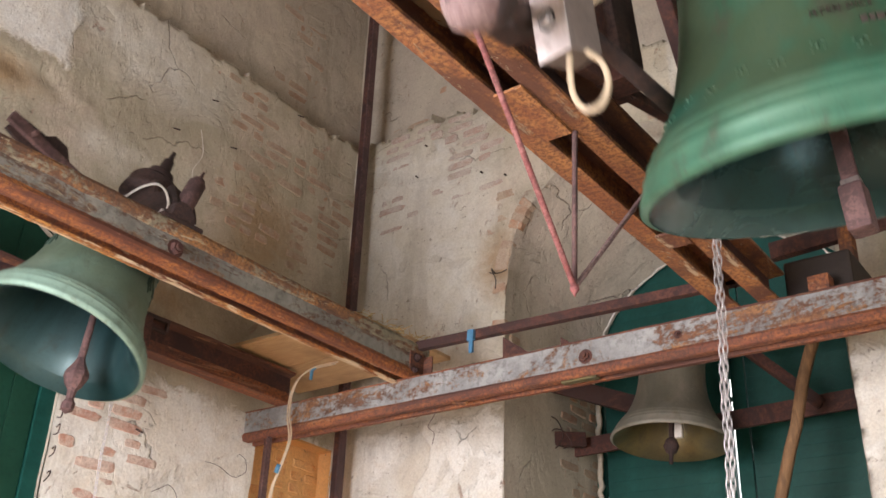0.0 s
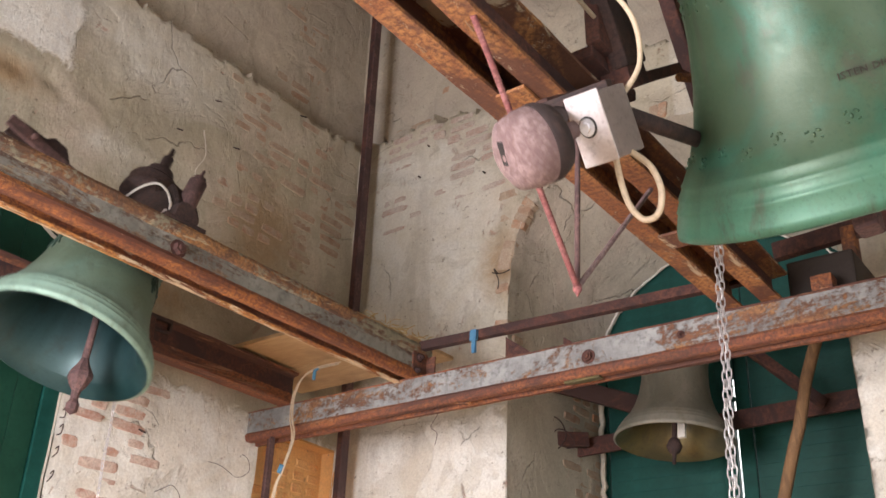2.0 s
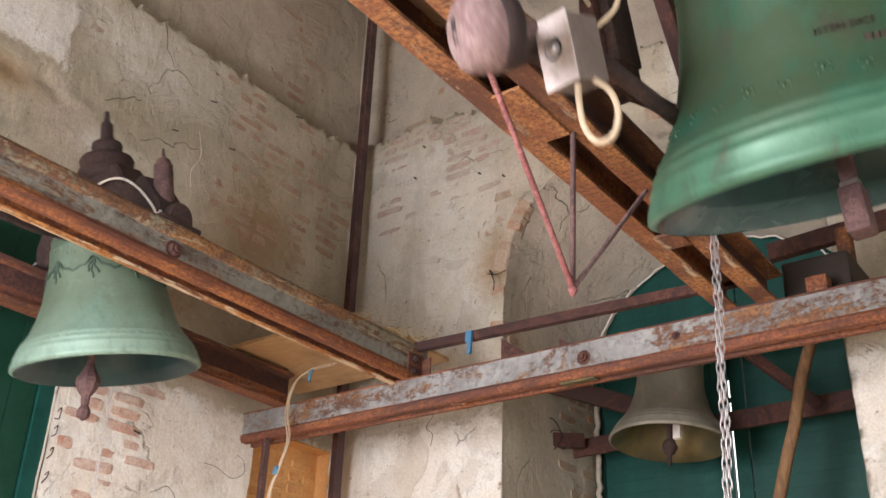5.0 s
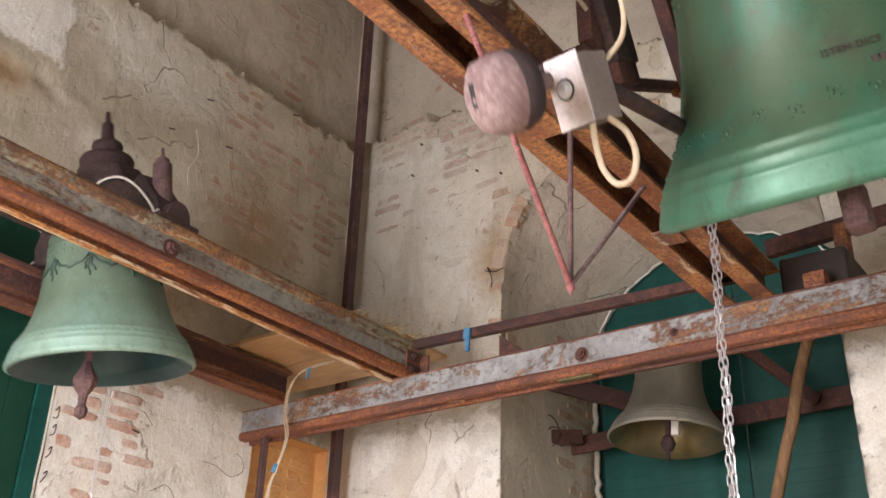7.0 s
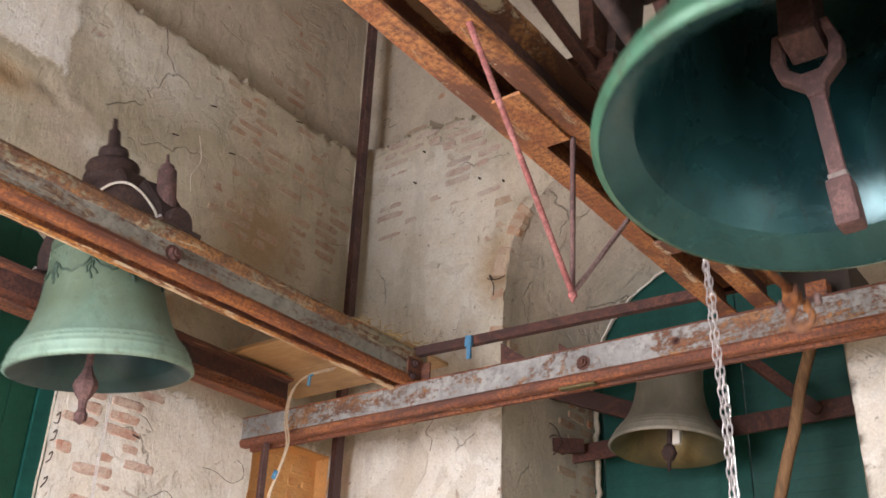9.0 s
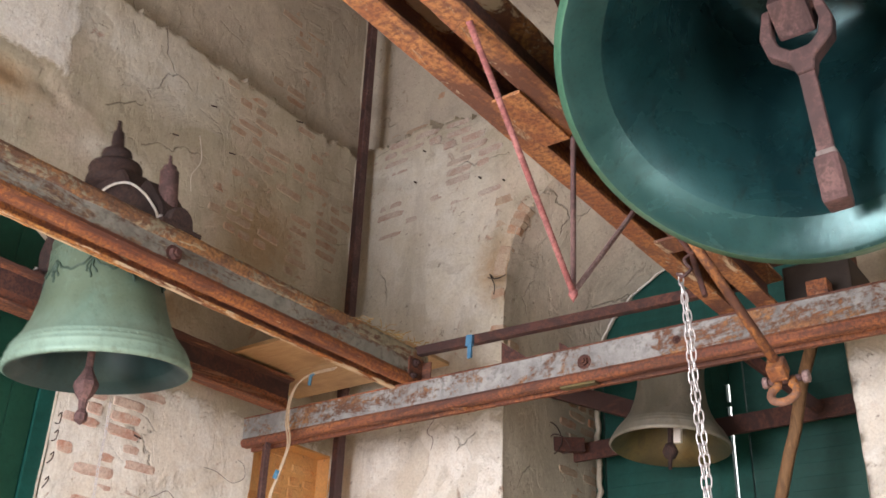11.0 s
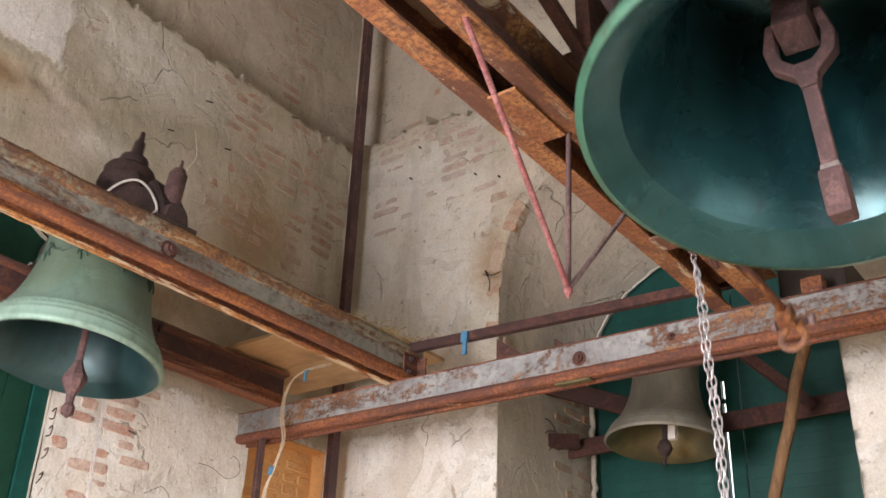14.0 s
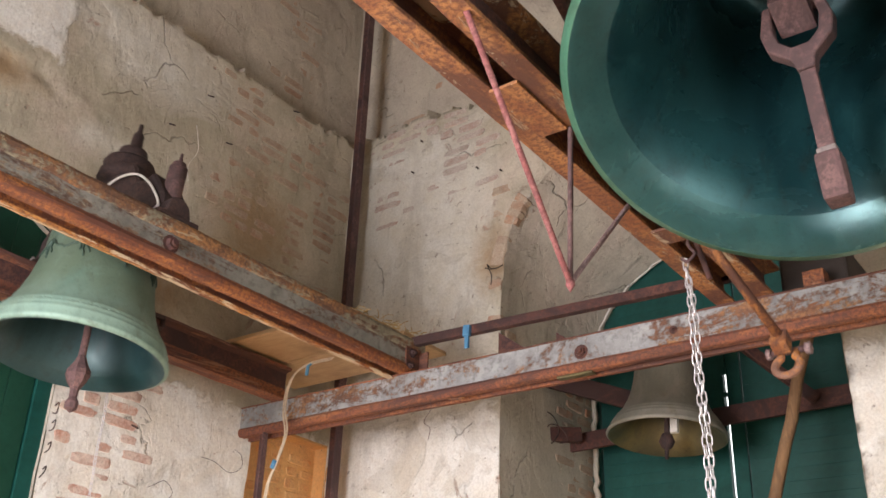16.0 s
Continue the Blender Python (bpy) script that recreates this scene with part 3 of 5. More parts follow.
plain_wall("wall_outer_north", (X_LEFT - 0.55, Y_BACK + 1.24, 0), (X_RIGHT, Y_BACK + 1.6, TOP), "outer face of the plaster tower wall", [(-3.14, -1.22, 0.6, 5.0)])
tagged(part("ceiling", box((X_LEFT - 0.7, Y_NEAR - 0.5, TOP), (X_RIGHT + 0.5, Y_BACK + 1.6, TOP + 0.2)), WOOD), "dark timber ceiling of the belfry", "ceiling", kind="structure")
tagged(part("floor", box((X_LEFT - 0.7, Y_NEAR - 0.5, -0.2), (X_RIGHT + 0.5, Y_BACK + 1.6, 0)), FLOOR), "worn wooden belfry floor", "floor", kind="structure")
notch_back = part("niche", merge(box((X_LEFT - 0.15, 4.08, 0), (X_LEFT - 0.11, Y_BACK + 0.02, 3.34)),
                  merge(box((X_LEFT - 0.3, 4.09, 0), (X_LEFT - 0.005, 4.12, 3.34)), merge(box((X_LEFT - 0.3, 4.1, 3.32), (X_LEFT - 0.004, Y_BACK, 3.36)),
                  box((X_LEFT - 0.3, Y_BACK - 0.01, 0), (X_LEFT, Y_BACK + 0.03, 3.34))))), PLASTER_WARM, left_wall)


# ---- shutters ----
def shutter(name, at, width, height, label, louvres=True):
    """A boarded and louvred leaf: rails, stiles and many slats, its face towards -Y, its foot at z = 0."""
    t = thing(name, label, "shutter", at, "green belfry shutters")
    w = width / 2
    for lo, hi in (((-w, -0.025, 0), (-w + 0.09, 0.025, height)), ((w - 0.09, -0.025, 0), (w, 0.025, height))):
        part("stile", box(lo, hi, 0.004), GREEN, t)
    for z in (0, height / 2, height - 0.1):
        part("rail", box((-w + 0.091, -0.022, z), (w - 0.091, 0.022, z + 0.1), 0.004), GREEN, t)
    if not louvres:
        n = 6
        for k in range(n):
            x0 = -w + 0.092 + k * (width - 0.184) / n
            part("board", box((x0 + 0.001, -0.010, 0.02), (x0 + (width - 0.184) / n - 0.002, 0.010, height - 0.02), 0.003), GREEN_DEEP, t)
        return t
    slat = box((-w + 0.092, -0.006, -0.045), (w - 0.092, 0.006, 0.045), 0.002)
    moved(slat, pose(0, 0, 0, 7))
    data = part("slat", slat, GREEN, t)
    z = 0.14
    data.location = (0, 0.004, z)
    while z < height - 0.2:
        z += 0.078
        o = new("slat", data.data)
        o.parent, o.location = t, (0, 0.004, z)
    return t


for i, x in enumerate((-2.706, -1.728)):
    shutter("shutter", pose(x, 5.93, 0.6), 0.956, 4.4, "dark green painted louvred shutter with peeling flecks")
shutter("shutter", pose(X_LEFT - 0.05, 2.26, 0.6, 0, 0, 90), 1.03, 3.6, "dark green boarded shutter in the side opening", False)
shutter("shutter", pose(X_LEFT - 0.05, 1.22, 0.6, 0, 0, 90), 1.0, 3.6, "dark green boarded shutter in the side opening", False)


# pale open sky behind the shutters, seen through the gap between the leaves
n = Nodes("bright_sky", 1.0)
n.bsdf.inputs["Emission Color"].default_value, n.bsdf.inputs["Emission Strength"].default_value = (0.95, 0.97, 1.0, 1), 2.5
tagged(part("backdrop", box((-5.5, 12.0, -2), (1.5, 12.1, 12)), n.mat), "bright pale sky outside the tower", "sky", kind="structure")
# strips added to cut the bright gap between the leaves into short dashes
gap = thing("cover_strip", "added dark green strip that breaks up the bright shutter gap", "wooden strip")
for z0, z1 in ((0.6, 1.4), (3.60, 3.63), (3.745, 5.0)):
    part("strip", box((-2.235, 5.88, z0), (-2.199, 5.90, z1), 0.003), GREEN, gap)

# ---- bell frame ----
def beam(name, at, length, h, w, label, kind="I", mats=None, flange=0.014):
    t = thing(name, label, "steel beam", at, "beams of the bell frame")
    part("section", steel_section(length, h, w, 0.010, flange, kind), mats or [RUST_PAINT, RUST_FLANGE], t)
    return t


BEAM_TOP = 3.38
def cross_section(length):
    """The long beam along +Y: a flat painted face over a thick rounded foot flange; slot 1 is the flange."""
    out = [(-0.06, -0.006), (-0.03, -0.008), (-0.026, 0.03), (0.0, 0.03), (0.004, 0.0), (0.042, 0.0), (0.05, 0.006), (0.056, 0.018), (0.058, 0.034), (0.05, 0.046), (0.046, 0.05), (0.046, 0.172), (0.05, 0.174), (0.05, 0.18), (-0.06, 0.18),
           (-0.06, 0.166), (0.03, 0.16), (0.03, 0.045), (-0.06, 0.04)]
    bm = bmesh.new()
    rings = [[bm.verts.new((x + random.uniform(-0.0012, 0.0012), length * i / 60, z + random.uniform(-0.0012, 0.0012))) for x, z in out] for i in range(61)]
    n = len(out)
    for a, b in zip(rings, rings[1:]):
        for k in range(n):
            bm.faces.new((a[k], a[(k + 1) % n], b[(k + 1) % n], b[k])).material_index = 0 if k == 10 else 1
    bm.faces.new(rings[0][::-1]), bm.faces.new(rings[-1])
    bmesh.ops.recalc_face_normals(bm, faces=bm.faces[:])
    return bm


beam_b = thing("cross_beam", "long steel beam with worn grey-white paint and brown rust", "steel beam", pose(-4.55, 4.06, 3.20, 0, 0, -90), "beams of the bell frame")
part("section", cross_section(5.15), [RUST_PAINT, RUST_BROWN], beam_b)
def side_section(length):
    """A beam along +Y: lichened top edge, grey painted web, rounded rusty foot and a split underside."""
    out = [(-0.064, -0.012), (-0.032, -0.014), (-0.030, -0.003), (-0.056, 0.0), (-0.056, 0.06), (0.008, 0.06), (0.016, 0.0), (0.044, -0.001), (0.054, 0.006), (0.060, 0.022), (0.060, 0.040), (0.052, 0.056), (0.046, 0.064),
           (0.045, 0.146), (0.052, 0.154), (0.057, 0.172), (0.057, 0.198), (0.050, 0.214), (0.038, 0.22), (-0.06, 0.22), (-0.06, 0.205), (0.02, 0.20), (0.02, 0.075), (-0.064, 0.07)]
    slots = [2, 2, 2, 1, 1, 1, 1, 1, 1, 1, 1, 1, 0, 3, 3, 3, 3, 3, 3, 3, 1, 1, 1, 2]
    bm = bmesh.new()
    rings = []
    for i in range(101):
        y = length * i / 100
        rings.append([])
        for k, (x, z) in enumerate(out):
            nick = 0.007 * max(0.0, noise.noise(Vector((y * 6, k * 0.35, 2.0)))) if slots[k] != 0 else 0.0
            rings[-1].append(bm.verts.new((x - nick + random.uniform(-0.0012, 0.0012), y, z + random.uniform(-0.0015, 0.0015) + 0.5 * nick * (1 if z < 0.1 else -1))))
    n = len(out)
    for p, q in zip(rings, rings[1:]):
        for k in range(n):
            bm.faces.new((p[k], p[(k + 1) % n], q[(k + 1) % n], q[k])).material_index = slots[k]
    bm.faces.new(rings[0][::-1]), bm.faces.new(rings[-1])
    bmesh.ops.recalc_face_normals(bm, faces=bm.faces[:])
    return bm


beam_a = thing("side_beam", "rust-streaked steel beam with dull grey paint and lichen", "steel beam", pose(-3.31, 0.2, 3.38), "beams of the bell frame")
part("section", side_section(3.98), [GREY_WEB, RUST_FOOT, RUST_EDGE, RUST_LICHEN], beam_a)
beam_d = beam("side_beam", pose(-4.2, 0.2, 3.38), 3.86, 0.2, 0.10, "dark rusty steel beam along the plaster wall", mats=[OXIDE, RUST_BROWN])
c1 = beam("bearer_beam", pose(-1.47, 0.6, 3.38), 3.5, 0.18, 0.08, "orange-rusted steel channel of a double bearer", "C", [RUST, RUST_FLANGE])
# same rusty channel, its web given the darker steel for the shade on it
c2 = beam("bearer_beam", pose(-1.30, 0.6, 3.38), 3.55, 0.18, 0.08, "orange-rusted steel channel of a double bearer", "C", [OXIDE, RUST_FLANGE])
e1 = beam("bearer_beam", pose(0.06, 0.9, 3.38), 3.2, 0.18, 0.08, "orange-rusted steel channel of a double bearer", "C", [OXIDE, RUST_FLANGE])

# ---- bells ----
def bell_profile(r, h, thick):
    """Outer and inner outline of a bell of mouth radius r and height h; the mouth is at z = 0."""
    outer = [(0.96, 0.0), (1.0, 0.012), (0.995, 0.035), (0.962, 0.088), (0.966, 0.094), (0.958, 0.102), (0.935, 0.128), (0.938, 0.134), (0.928, 0.142), (0.90, 0.165), (0.902, 0.172), (0.888, 0.18), (0.82, 0.24), (0.745, 0.34), (0.685, 0.46), (0.64, 0.60), (0.612, 0.74),
             (0.602, 0.80), (0.61, 0.805), (0.61, 0.825), (0.598, 0.83), (0.592, 0.87), (0.60, 0.875), (0.60, 0.89), (0.57, 0.93), (0.50, 0.965), (0.36, 0.99), (0.0, 1.0)]
    inner = [(0.96, 0.0), (0.935, 0.004), (0.80, 0.075), (0.74, 0.12), (0.66, 0.24), (0.60, 0.38), (0.565, 0.55), (0.54, 0.75), (0.50, 0.86), (0.38, 0.92), (0.0, 0.94)]
    return [(a * r, b * h) for a, b in outer], [(a * r, b * h) for a, b in inner]


def bell(name, pivot, r, drop, h, label, mats):
    """A bell on an empty at its swinging axis; drop: from the axis to the mouth."""
    t = thing(name, label, "bell", pose(*pivot), "bells in the belfry")
    outer, inner = bell_profile(r, h, 0.1)
    down = Matrix.Translation((0, 0, -drop))
    body = part("body", moved(lathe(outer, 96), down), mats[0], t)
    # the ring at the mouth gets its own tone, the deeper hollow the shaded one
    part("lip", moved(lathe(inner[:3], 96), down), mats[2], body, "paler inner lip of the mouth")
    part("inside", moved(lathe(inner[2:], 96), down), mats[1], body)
    return t, body


BELL2 = (-0.59, 2.45, 3.65)
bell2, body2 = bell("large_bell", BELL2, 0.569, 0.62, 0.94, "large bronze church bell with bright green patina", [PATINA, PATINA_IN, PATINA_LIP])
BELL1 = (-3.77, 2.428, 3.573)
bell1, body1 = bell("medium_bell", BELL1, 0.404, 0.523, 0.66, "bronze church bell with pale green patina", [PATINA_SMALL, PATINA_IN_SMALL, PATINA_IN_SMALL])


# ---- the large bell's fittings ----
def bell_clapper(parent, top, length, arm, head, tail, mat):
    """A forged clapper that hangs from top (on the bell's axis, in its space)."""
    c = part("clapper", rod((0, 0, -0.06), (0, 0, -length + 0.04), arm * 0.8, 10, None, arm), mat, parent, "mauve-brown forged iron clapper")
    c.location = (0, 0, top)
    part("eye", merge(merge(box((-0.05, -0.022, -0.13), (0.05, 0.022, -0.095), 0.008), box((-0.062, -0.022, -0.12), (-0.04, 0.022, 0.01), 0.006)),
                      box((0.04, -0.022, -0.12), (0.062, 0.022, 0.01), 0.006)), mat, c)
    ball = [(0, 0.07), (arm, 0.06), (head * 0.55, 0.03), (head, -0.01), (head * 1.04, -0.03), (head * 0.75, -0.065), (arm * 1.2, -0.09), (arm, -0.13), (arm * 1.7, -0.15), (arm * 1.6, -0.165 - tail * 0.2), (0, -0.185 - tail * 0.2)]
    part("ball", moved(smooth(lathe([(r, z) for r, z in ball], 8), False), Matrix.Translation((0, 0, -length + 0.03))), mat, c)
    return c


hinge = part("hinge", merge(box((-0.052, -0.06, -0.05), (0.052, 0.06, 0.42), 0.012), rod((-0.075, 0, 0.0), (0.075, 0, 0.0), 0.022, 14)), MAUVE, bell2)
hinge.location = (0, 0, -0.19)


def fork_clapper(parent):
    """The flat forged clapper with a six-sided fork at its head."""
    c = new("clapper")
    c.parent = parent
    c.location = (0, 0, -0.19)
    part("shaft", box((-0.022, -0.014, -0.462), (0.022, 0.014, -0.19), 0.006), MAUVE, c, "mauve-brown flat forged clapper arm")
    fork = [(-0.022, -0.20), (0.022, -0.20), (0.03, -0.165), (0.085, -0.115), (0.095, -0.06), (0.075, 0.02), (0.052, 0.02), (0.062, -0.055), (0.05, -0.10),
            (0.022, -0.125), (-0.022, -0.125), (-0.05, -0.10), (-0.062, -0.055), (-0.052, 0.02), (-0.075, 0.02), (-0.095, -0.06), (-0.085, -0.115), (-0.03, -0.165)]
    part("fork", prism([(x * 1.05, z * 1.05 - 0.005) for x, z in fork], 0.05, 0.004), MAUVE, c)
    part("clamp", box((-0.026, -0.018, -0.482), (0.026, 0.018, -0.455), 0.005), GREYBOX, c, "worn grey steel clamp")
    head = box((-0.033, -0.04, -0.615), (0.033, 0.04, -0.478), 0.012)
    part("head", head, MAUVE, c)
    return c


clapper2 = fork_clapper(bell2)


def headstock_large(t):
    """Steel yoke, gudgeons and straps over the large bell."""
    part("yoke", box((-0.56, -0.10, 0.33), (0.50, 0.10, 0.55), 0.02), IRON, t, "dark brown riveted steel headstock")
    for s in (-1, 1):
        part("cheek", box((s * 0.58 - 0.03, -0.09, -0.05), (s * 0.58 + 0.03, 0.09, 0.5), 0.012), IRON, t)
        part("gudgeon", rod((s * 0.6, 0, 0), (s * 0.70, 0, 0), 0.035, 18), IRON, t)
        for y in (-0.16, 0.16):
            part("strap", merge(rod((s * 0.22, y, 0.22), (s * 0.22, y, 0.60), 0.016, 10), box((s * 0.22 - 0.04, y - 0.03, 0.555), (s * 0.22 + 0.04, y + 0.03, 0.575), 0.004)), OXIDE, t)
    part("crown", merge(tube([(-0.10 * math.cos(a), 0, 0.30 + 0.05 * math.sin(a)) for a in [k * math.pi / 10 for k in range(11)]], 0.03, 10),
                        tube([(0, -0.10 * math.cos(a), 0.30 + 0.05 * math.sin(a)) for a in [k * math.pi / 10 for k in range(11)]], 0.03, 10)), PATINA, t)


headstock_large(bell2)


def lever_large(t):
    """The lever that crosses the headstock, with counterweight, switch box, cable, chain eye and shackle."""
    arm = part("lever", merge(box((-0.655, -0.60, -0.115), (-0.615, 0.62, -0.075), 0.006), box((-0.66, -0.08, -0.12), (-0.56, 0.08, 0.02), 0.008)), OXIDE, t, "brown steel lever arm across the axle")
    drum = [(a * 1.32, b * 1.42) for a, b in [(0, -0.055), (0.045, -0.052), (0.066, -0.04), (0.074, -0.01), (0.074, 0.025), (0.062, 0.045), (0.02, 0.05), (0.016, 0.09), (0, 0.09)]]
    d = moved(lathe(drum, 36), Matrix.Translation((-0.505, -1.005, -0.190)) @ Vector((0.6, 0.8, 0.06)).to_track_quat("Z", "Y").to_matrix().to_4x4())
    weight = part("counterweight", d, PINK, t, "round pinkish cast-iron counterweight")
    back = [(0, 0.012), (0.096, 0.012), (0.0995, 0.018), (0.0995, 0.038), (0.086, 0.066), (0.03, 0.076), (0, 0.078)]
    part("weight_back", moved(lathe(back, 36), Matrix.Translation((-0.505, -1.005, -0.190)) @ Vector((0.6, 0.8, 0.06)).to_track_quat("Z", "Y").to_matrix().to_4x4()), IRON, weight, "dark back of the counterweight")
    slot = moved(box((-0.013, -0.030, -0.004), (0.013, 0.030, 0.004), 0.001), Matrix.Translation((-0.505, -1.005, -0.190)) @ Vector((-0.6, -0.8, -0.06)).to_track_quat("Z", "Y").to_matrix().to_4x4() @ Matrix.Translation((0.0, 0.012, 0.0735)) @ pose(0, 0, 0, 0, 0, -12))
    part("slot", slot, BLACK, weight)
    part("stem", rod((-0.47, -0.955, -0.185), (-0.56, -0.68, -0.13), 0.03, 14), IRON, t)
    part("cross_arm", merge(merge(box((-0.66, -0.615, -0.118), (-0.43, -0.575, -0.085), 0.006), box((-0.66, -0.72, -0.15), (-0.515, -0.60, -0.10), 0.006)), rod((-0.44, -0.60, -0.17), (-0.36, -0.22, -0.34), 0.024, 12)), IRON, t)
    turn = Matrix.Translation((-0.447, -0.676, -0.17)) @ pose(0, 0, 0, 0, 0, -15)
    bx = part("switch_box", moved(box((-0.050, -0.062, -0.12), (0.060, 0.055, 0.062), 0.008), turn), GREYBOX, t, "grey metal switch box with a round gland")
    part("face_plate", moved(merge(box((-0.052, -0.068, -0.121), (0.061, -0.0625, 0.068), 0.002), box((-0.050, -0.068, 0.063), (-0.02, -0.02, 0.069), 0.002)), turn), BOX_FACE, bx, "scuffed white enamelled face plate")
    part("gland", moved(merge(rod((0.0, -0.060, -0.02), (0.0, -0.074, -0.02), 0.024, 20), rod((0.0, -0.072, -0.02), (0.0, -0.084, -0.02), 0.014, 6)), turn), STEEL, bx)
    part("gland_ring", moved(tube([(0.025 * math.cos(a), -0.0695, -0.02 + 0.025 * math.sin(a)) for a in [k * math.tau / 24 for k in range(24)]], 0.004, 6, closed=True), turn), BLACK, bx)
    part("cable", tube(bezier([(-0.429, -0.704, -0.257), (-0.433, -0.723, -0.333), (-0.425, -0.742, -0.409), (-0.398, -0.746, -0.458), (-0.360, -0.734, -0.454), (-0.341, -0.715, -0.401), (-0.353, -0.700, -0.340), (-0.387, -0.692, -0.295), (-0.425, -0.685, -0.260)]), 0.0085, 10), CABLE, t, "loop of thick cream cable")
    part("cable", tube(bezier([(-0.39, -0.64, -0.14), (-0.345, -0.56, -0.07), (-0.35, -0.50, 0.06), (-0.44, -0.44, 0.20), (-0.53, -0.38, 0.235), (-0.58, -0.27, 0.21), (-0.60, -0.1, 0.12)]), 0.0075, 10), CABLE, t, "thick cream cable")
    part("bracket", merge(merge(rod((-0.635, 0.60, -0.09), (-0.585, 0.675, -0.165), 0.010, 8), rod((-0.585, 0.675, -0.165), (-0.545, 0.76, -0.31), 0.010, 8)), rod((-0.585, 0.675, -0.165), (-0.50, 0.65, -0.155), 0.010, 8)), OXIDE, t)
    part("hook", tube(bezier([(-0.585, 0.675, -0.165), (-0.60, 0.67, -0.20), (-0.585, 0.67, -0.24), (-0.565, 0.67, -0.275), (-0.585, 0.67, -0.31), (-0.61, 0.67, -0.285)], 6), 0.006, 8), MAUVE, t, "bent steel hook")
    part("side_lever", merge(rod((-0.60, 0.50, -0.13), (-0.43, 1.13, -0.275), 0.017, 10), box((-0.47, 1.085, -0.31), (-0.41, 1.145, -0.245), 0.008)), RUST, t, "rusty round lever arm")
    bow = [(-0.43 + 0.043 * math.cos(-a - 1.5708), 1.165, -0.345 + 0.046 * math.sin(-a - 1.5708)) for a in [radians(-145 + k * 290 / 22) for k in range(23)]]
    bow = [(-0.458, 1.165, -0.275), *bow[::1], (-0.402, 1.165, -0.275)] if bow[0][0] < -0.43 else [(-0.402, 1.165, -0.275), *bow, (-0.458, 1.165, -0.275)]
    shackle = part("shackle", tube(bow, 0.014, 10), SHACKLE, t, "rust-stained galvanised bow shackle")
    part("pin", rod((-0.495, 1.165, -0.275), (-0.37, 1.165, -0.275), 0.012, 12), MAUVE, shackle)
    part("nut", rod((-0.372, 1.165, -0.275), (-0.352, 1.165, -0.275), 0.022, 6), PINK, shackle)
    part("bolt_head", rod((-0.507, 1.165, -0.275), (-0.49, 1.165, -0.275), 0.020, 6), PINK, shackle)


lever_large(bell2)

# raised ornament and lettering on the large bell
TEXT_TURN, TEXT_Z = 11.6, 0.334
def on_bell(r, h, drop, turn, height, out=0.0):
    """A place on the outside of a bell at this height over its mouth, turn degrees from -Y, out metres proud."""
    prof = [p for p in bell_profile(r, h, 0.1)[0]]
    for (r0, z0), (r1, z1) in zip(prof, prof[1:]):
        if z0 <= height <= z1 and z1 > z0:
            rr = r0 + (r1 - r0) * (height - z0) / (z1 - z0) + out
            a = radians(turn)
            return Vector((rr * math.sin(a), -rr * math.cos(a), height - drop))
    return Vector((0, 0, 0))


def raised_text(words, parent, r, h, drop, turn, height, size):
    """Cast letters bent round the bell."""
    cu = bpy.data.curves.new("words", "FONT")
    cu.body, cu.size, cu.extrude, cu.space_character, cu.resolution_u = words, size, 0.0, 1.12, 2
    tmp = new("words_tmp", cu)
    bpy.context.view_layer.update()
    data = bpy.data.meshes.new_from_object(tmp.evaluated_get(bpy.context.evaluated_depsgraph_get()))
    bpy.data.objects.remove(tmp)
    bm = bmesh.new()
    bm.from_mesh(data)
    solid = bmesh.ops.extrude_face_region(bm, geom=bm.faces[:])
    top = {v for v in solid["geom"] if isinstance(v, bmesh.types.BMVert)}
    for v in bm.verts:
        q = on_bell(r, h, drop, turn, height + v.co.y, 0.005 if v in top else -0.002)
        rr = math.hypot(q.x, q.y)
        a = radians(turn) + v.co.x / rr
        v.co = Vector((rr * math.sin(a), -rr * math.cos(a), q.z))
    bmesh.ops.recalc_face_normals(bm, faces=bm.faces[:])
    return part("lettering", bm, GREASE, parent, "cast bronze lettering")


raised_text("ISTEN DICS", body2, 0.569, 0.94, 0.62, TEXT_TURN, TEXT_Z, 0.027)
bars = None
for k, w in enumerate((0.016, 0.012, 0.018, 0.014, 0.010, 0.016, 0.012, 0.016)):
    a = TEXT_TURN + 16 + k * 2.6
    q = on_bell(0.569, 0.94, 0.62, a, TEXT_Z - 0.04, 0.001)
    bm = box((-w / 2, -0.004, -0.011), (w / 2, 0.003, 0.009), 0.001)
    bars = merge(bars, moved(bm, Matrix.Translation(q) @ pose(0, 0, 0, 0, 0, a)))
part("lettering", bars, GREASE, body2)


def leaf_frieze(parent, r, h, drop, heights, count, size, mat):
    """A band of small cast leaves."""
    bm = None
    for k in range(count):
        a = 360 * k / count
        for dz, s in heights:
            q = on_bell(r, h, drop, a, dz + random.uniform(-0.006, 0.006), 0.0)
            b2 = bmesh.new()
            bmesh.ops.create_icosphere(b2, subdivisions=1, radius=size * s)
            for v in b2.verts:
                v.co.y *= 0.3
                v.co.x *= random.uniform(0.5, 1.1)
                v.co.z *= random.uniform(0.6, 1.3)
            bm = merge(bm, moved(b2, Matrix.Translation(q) @ pose(0, 0, 0, 0, random.uniform(-60, 60), a)))
    return tagged(part("frieze", bm, mat, parent), kind="stuff")


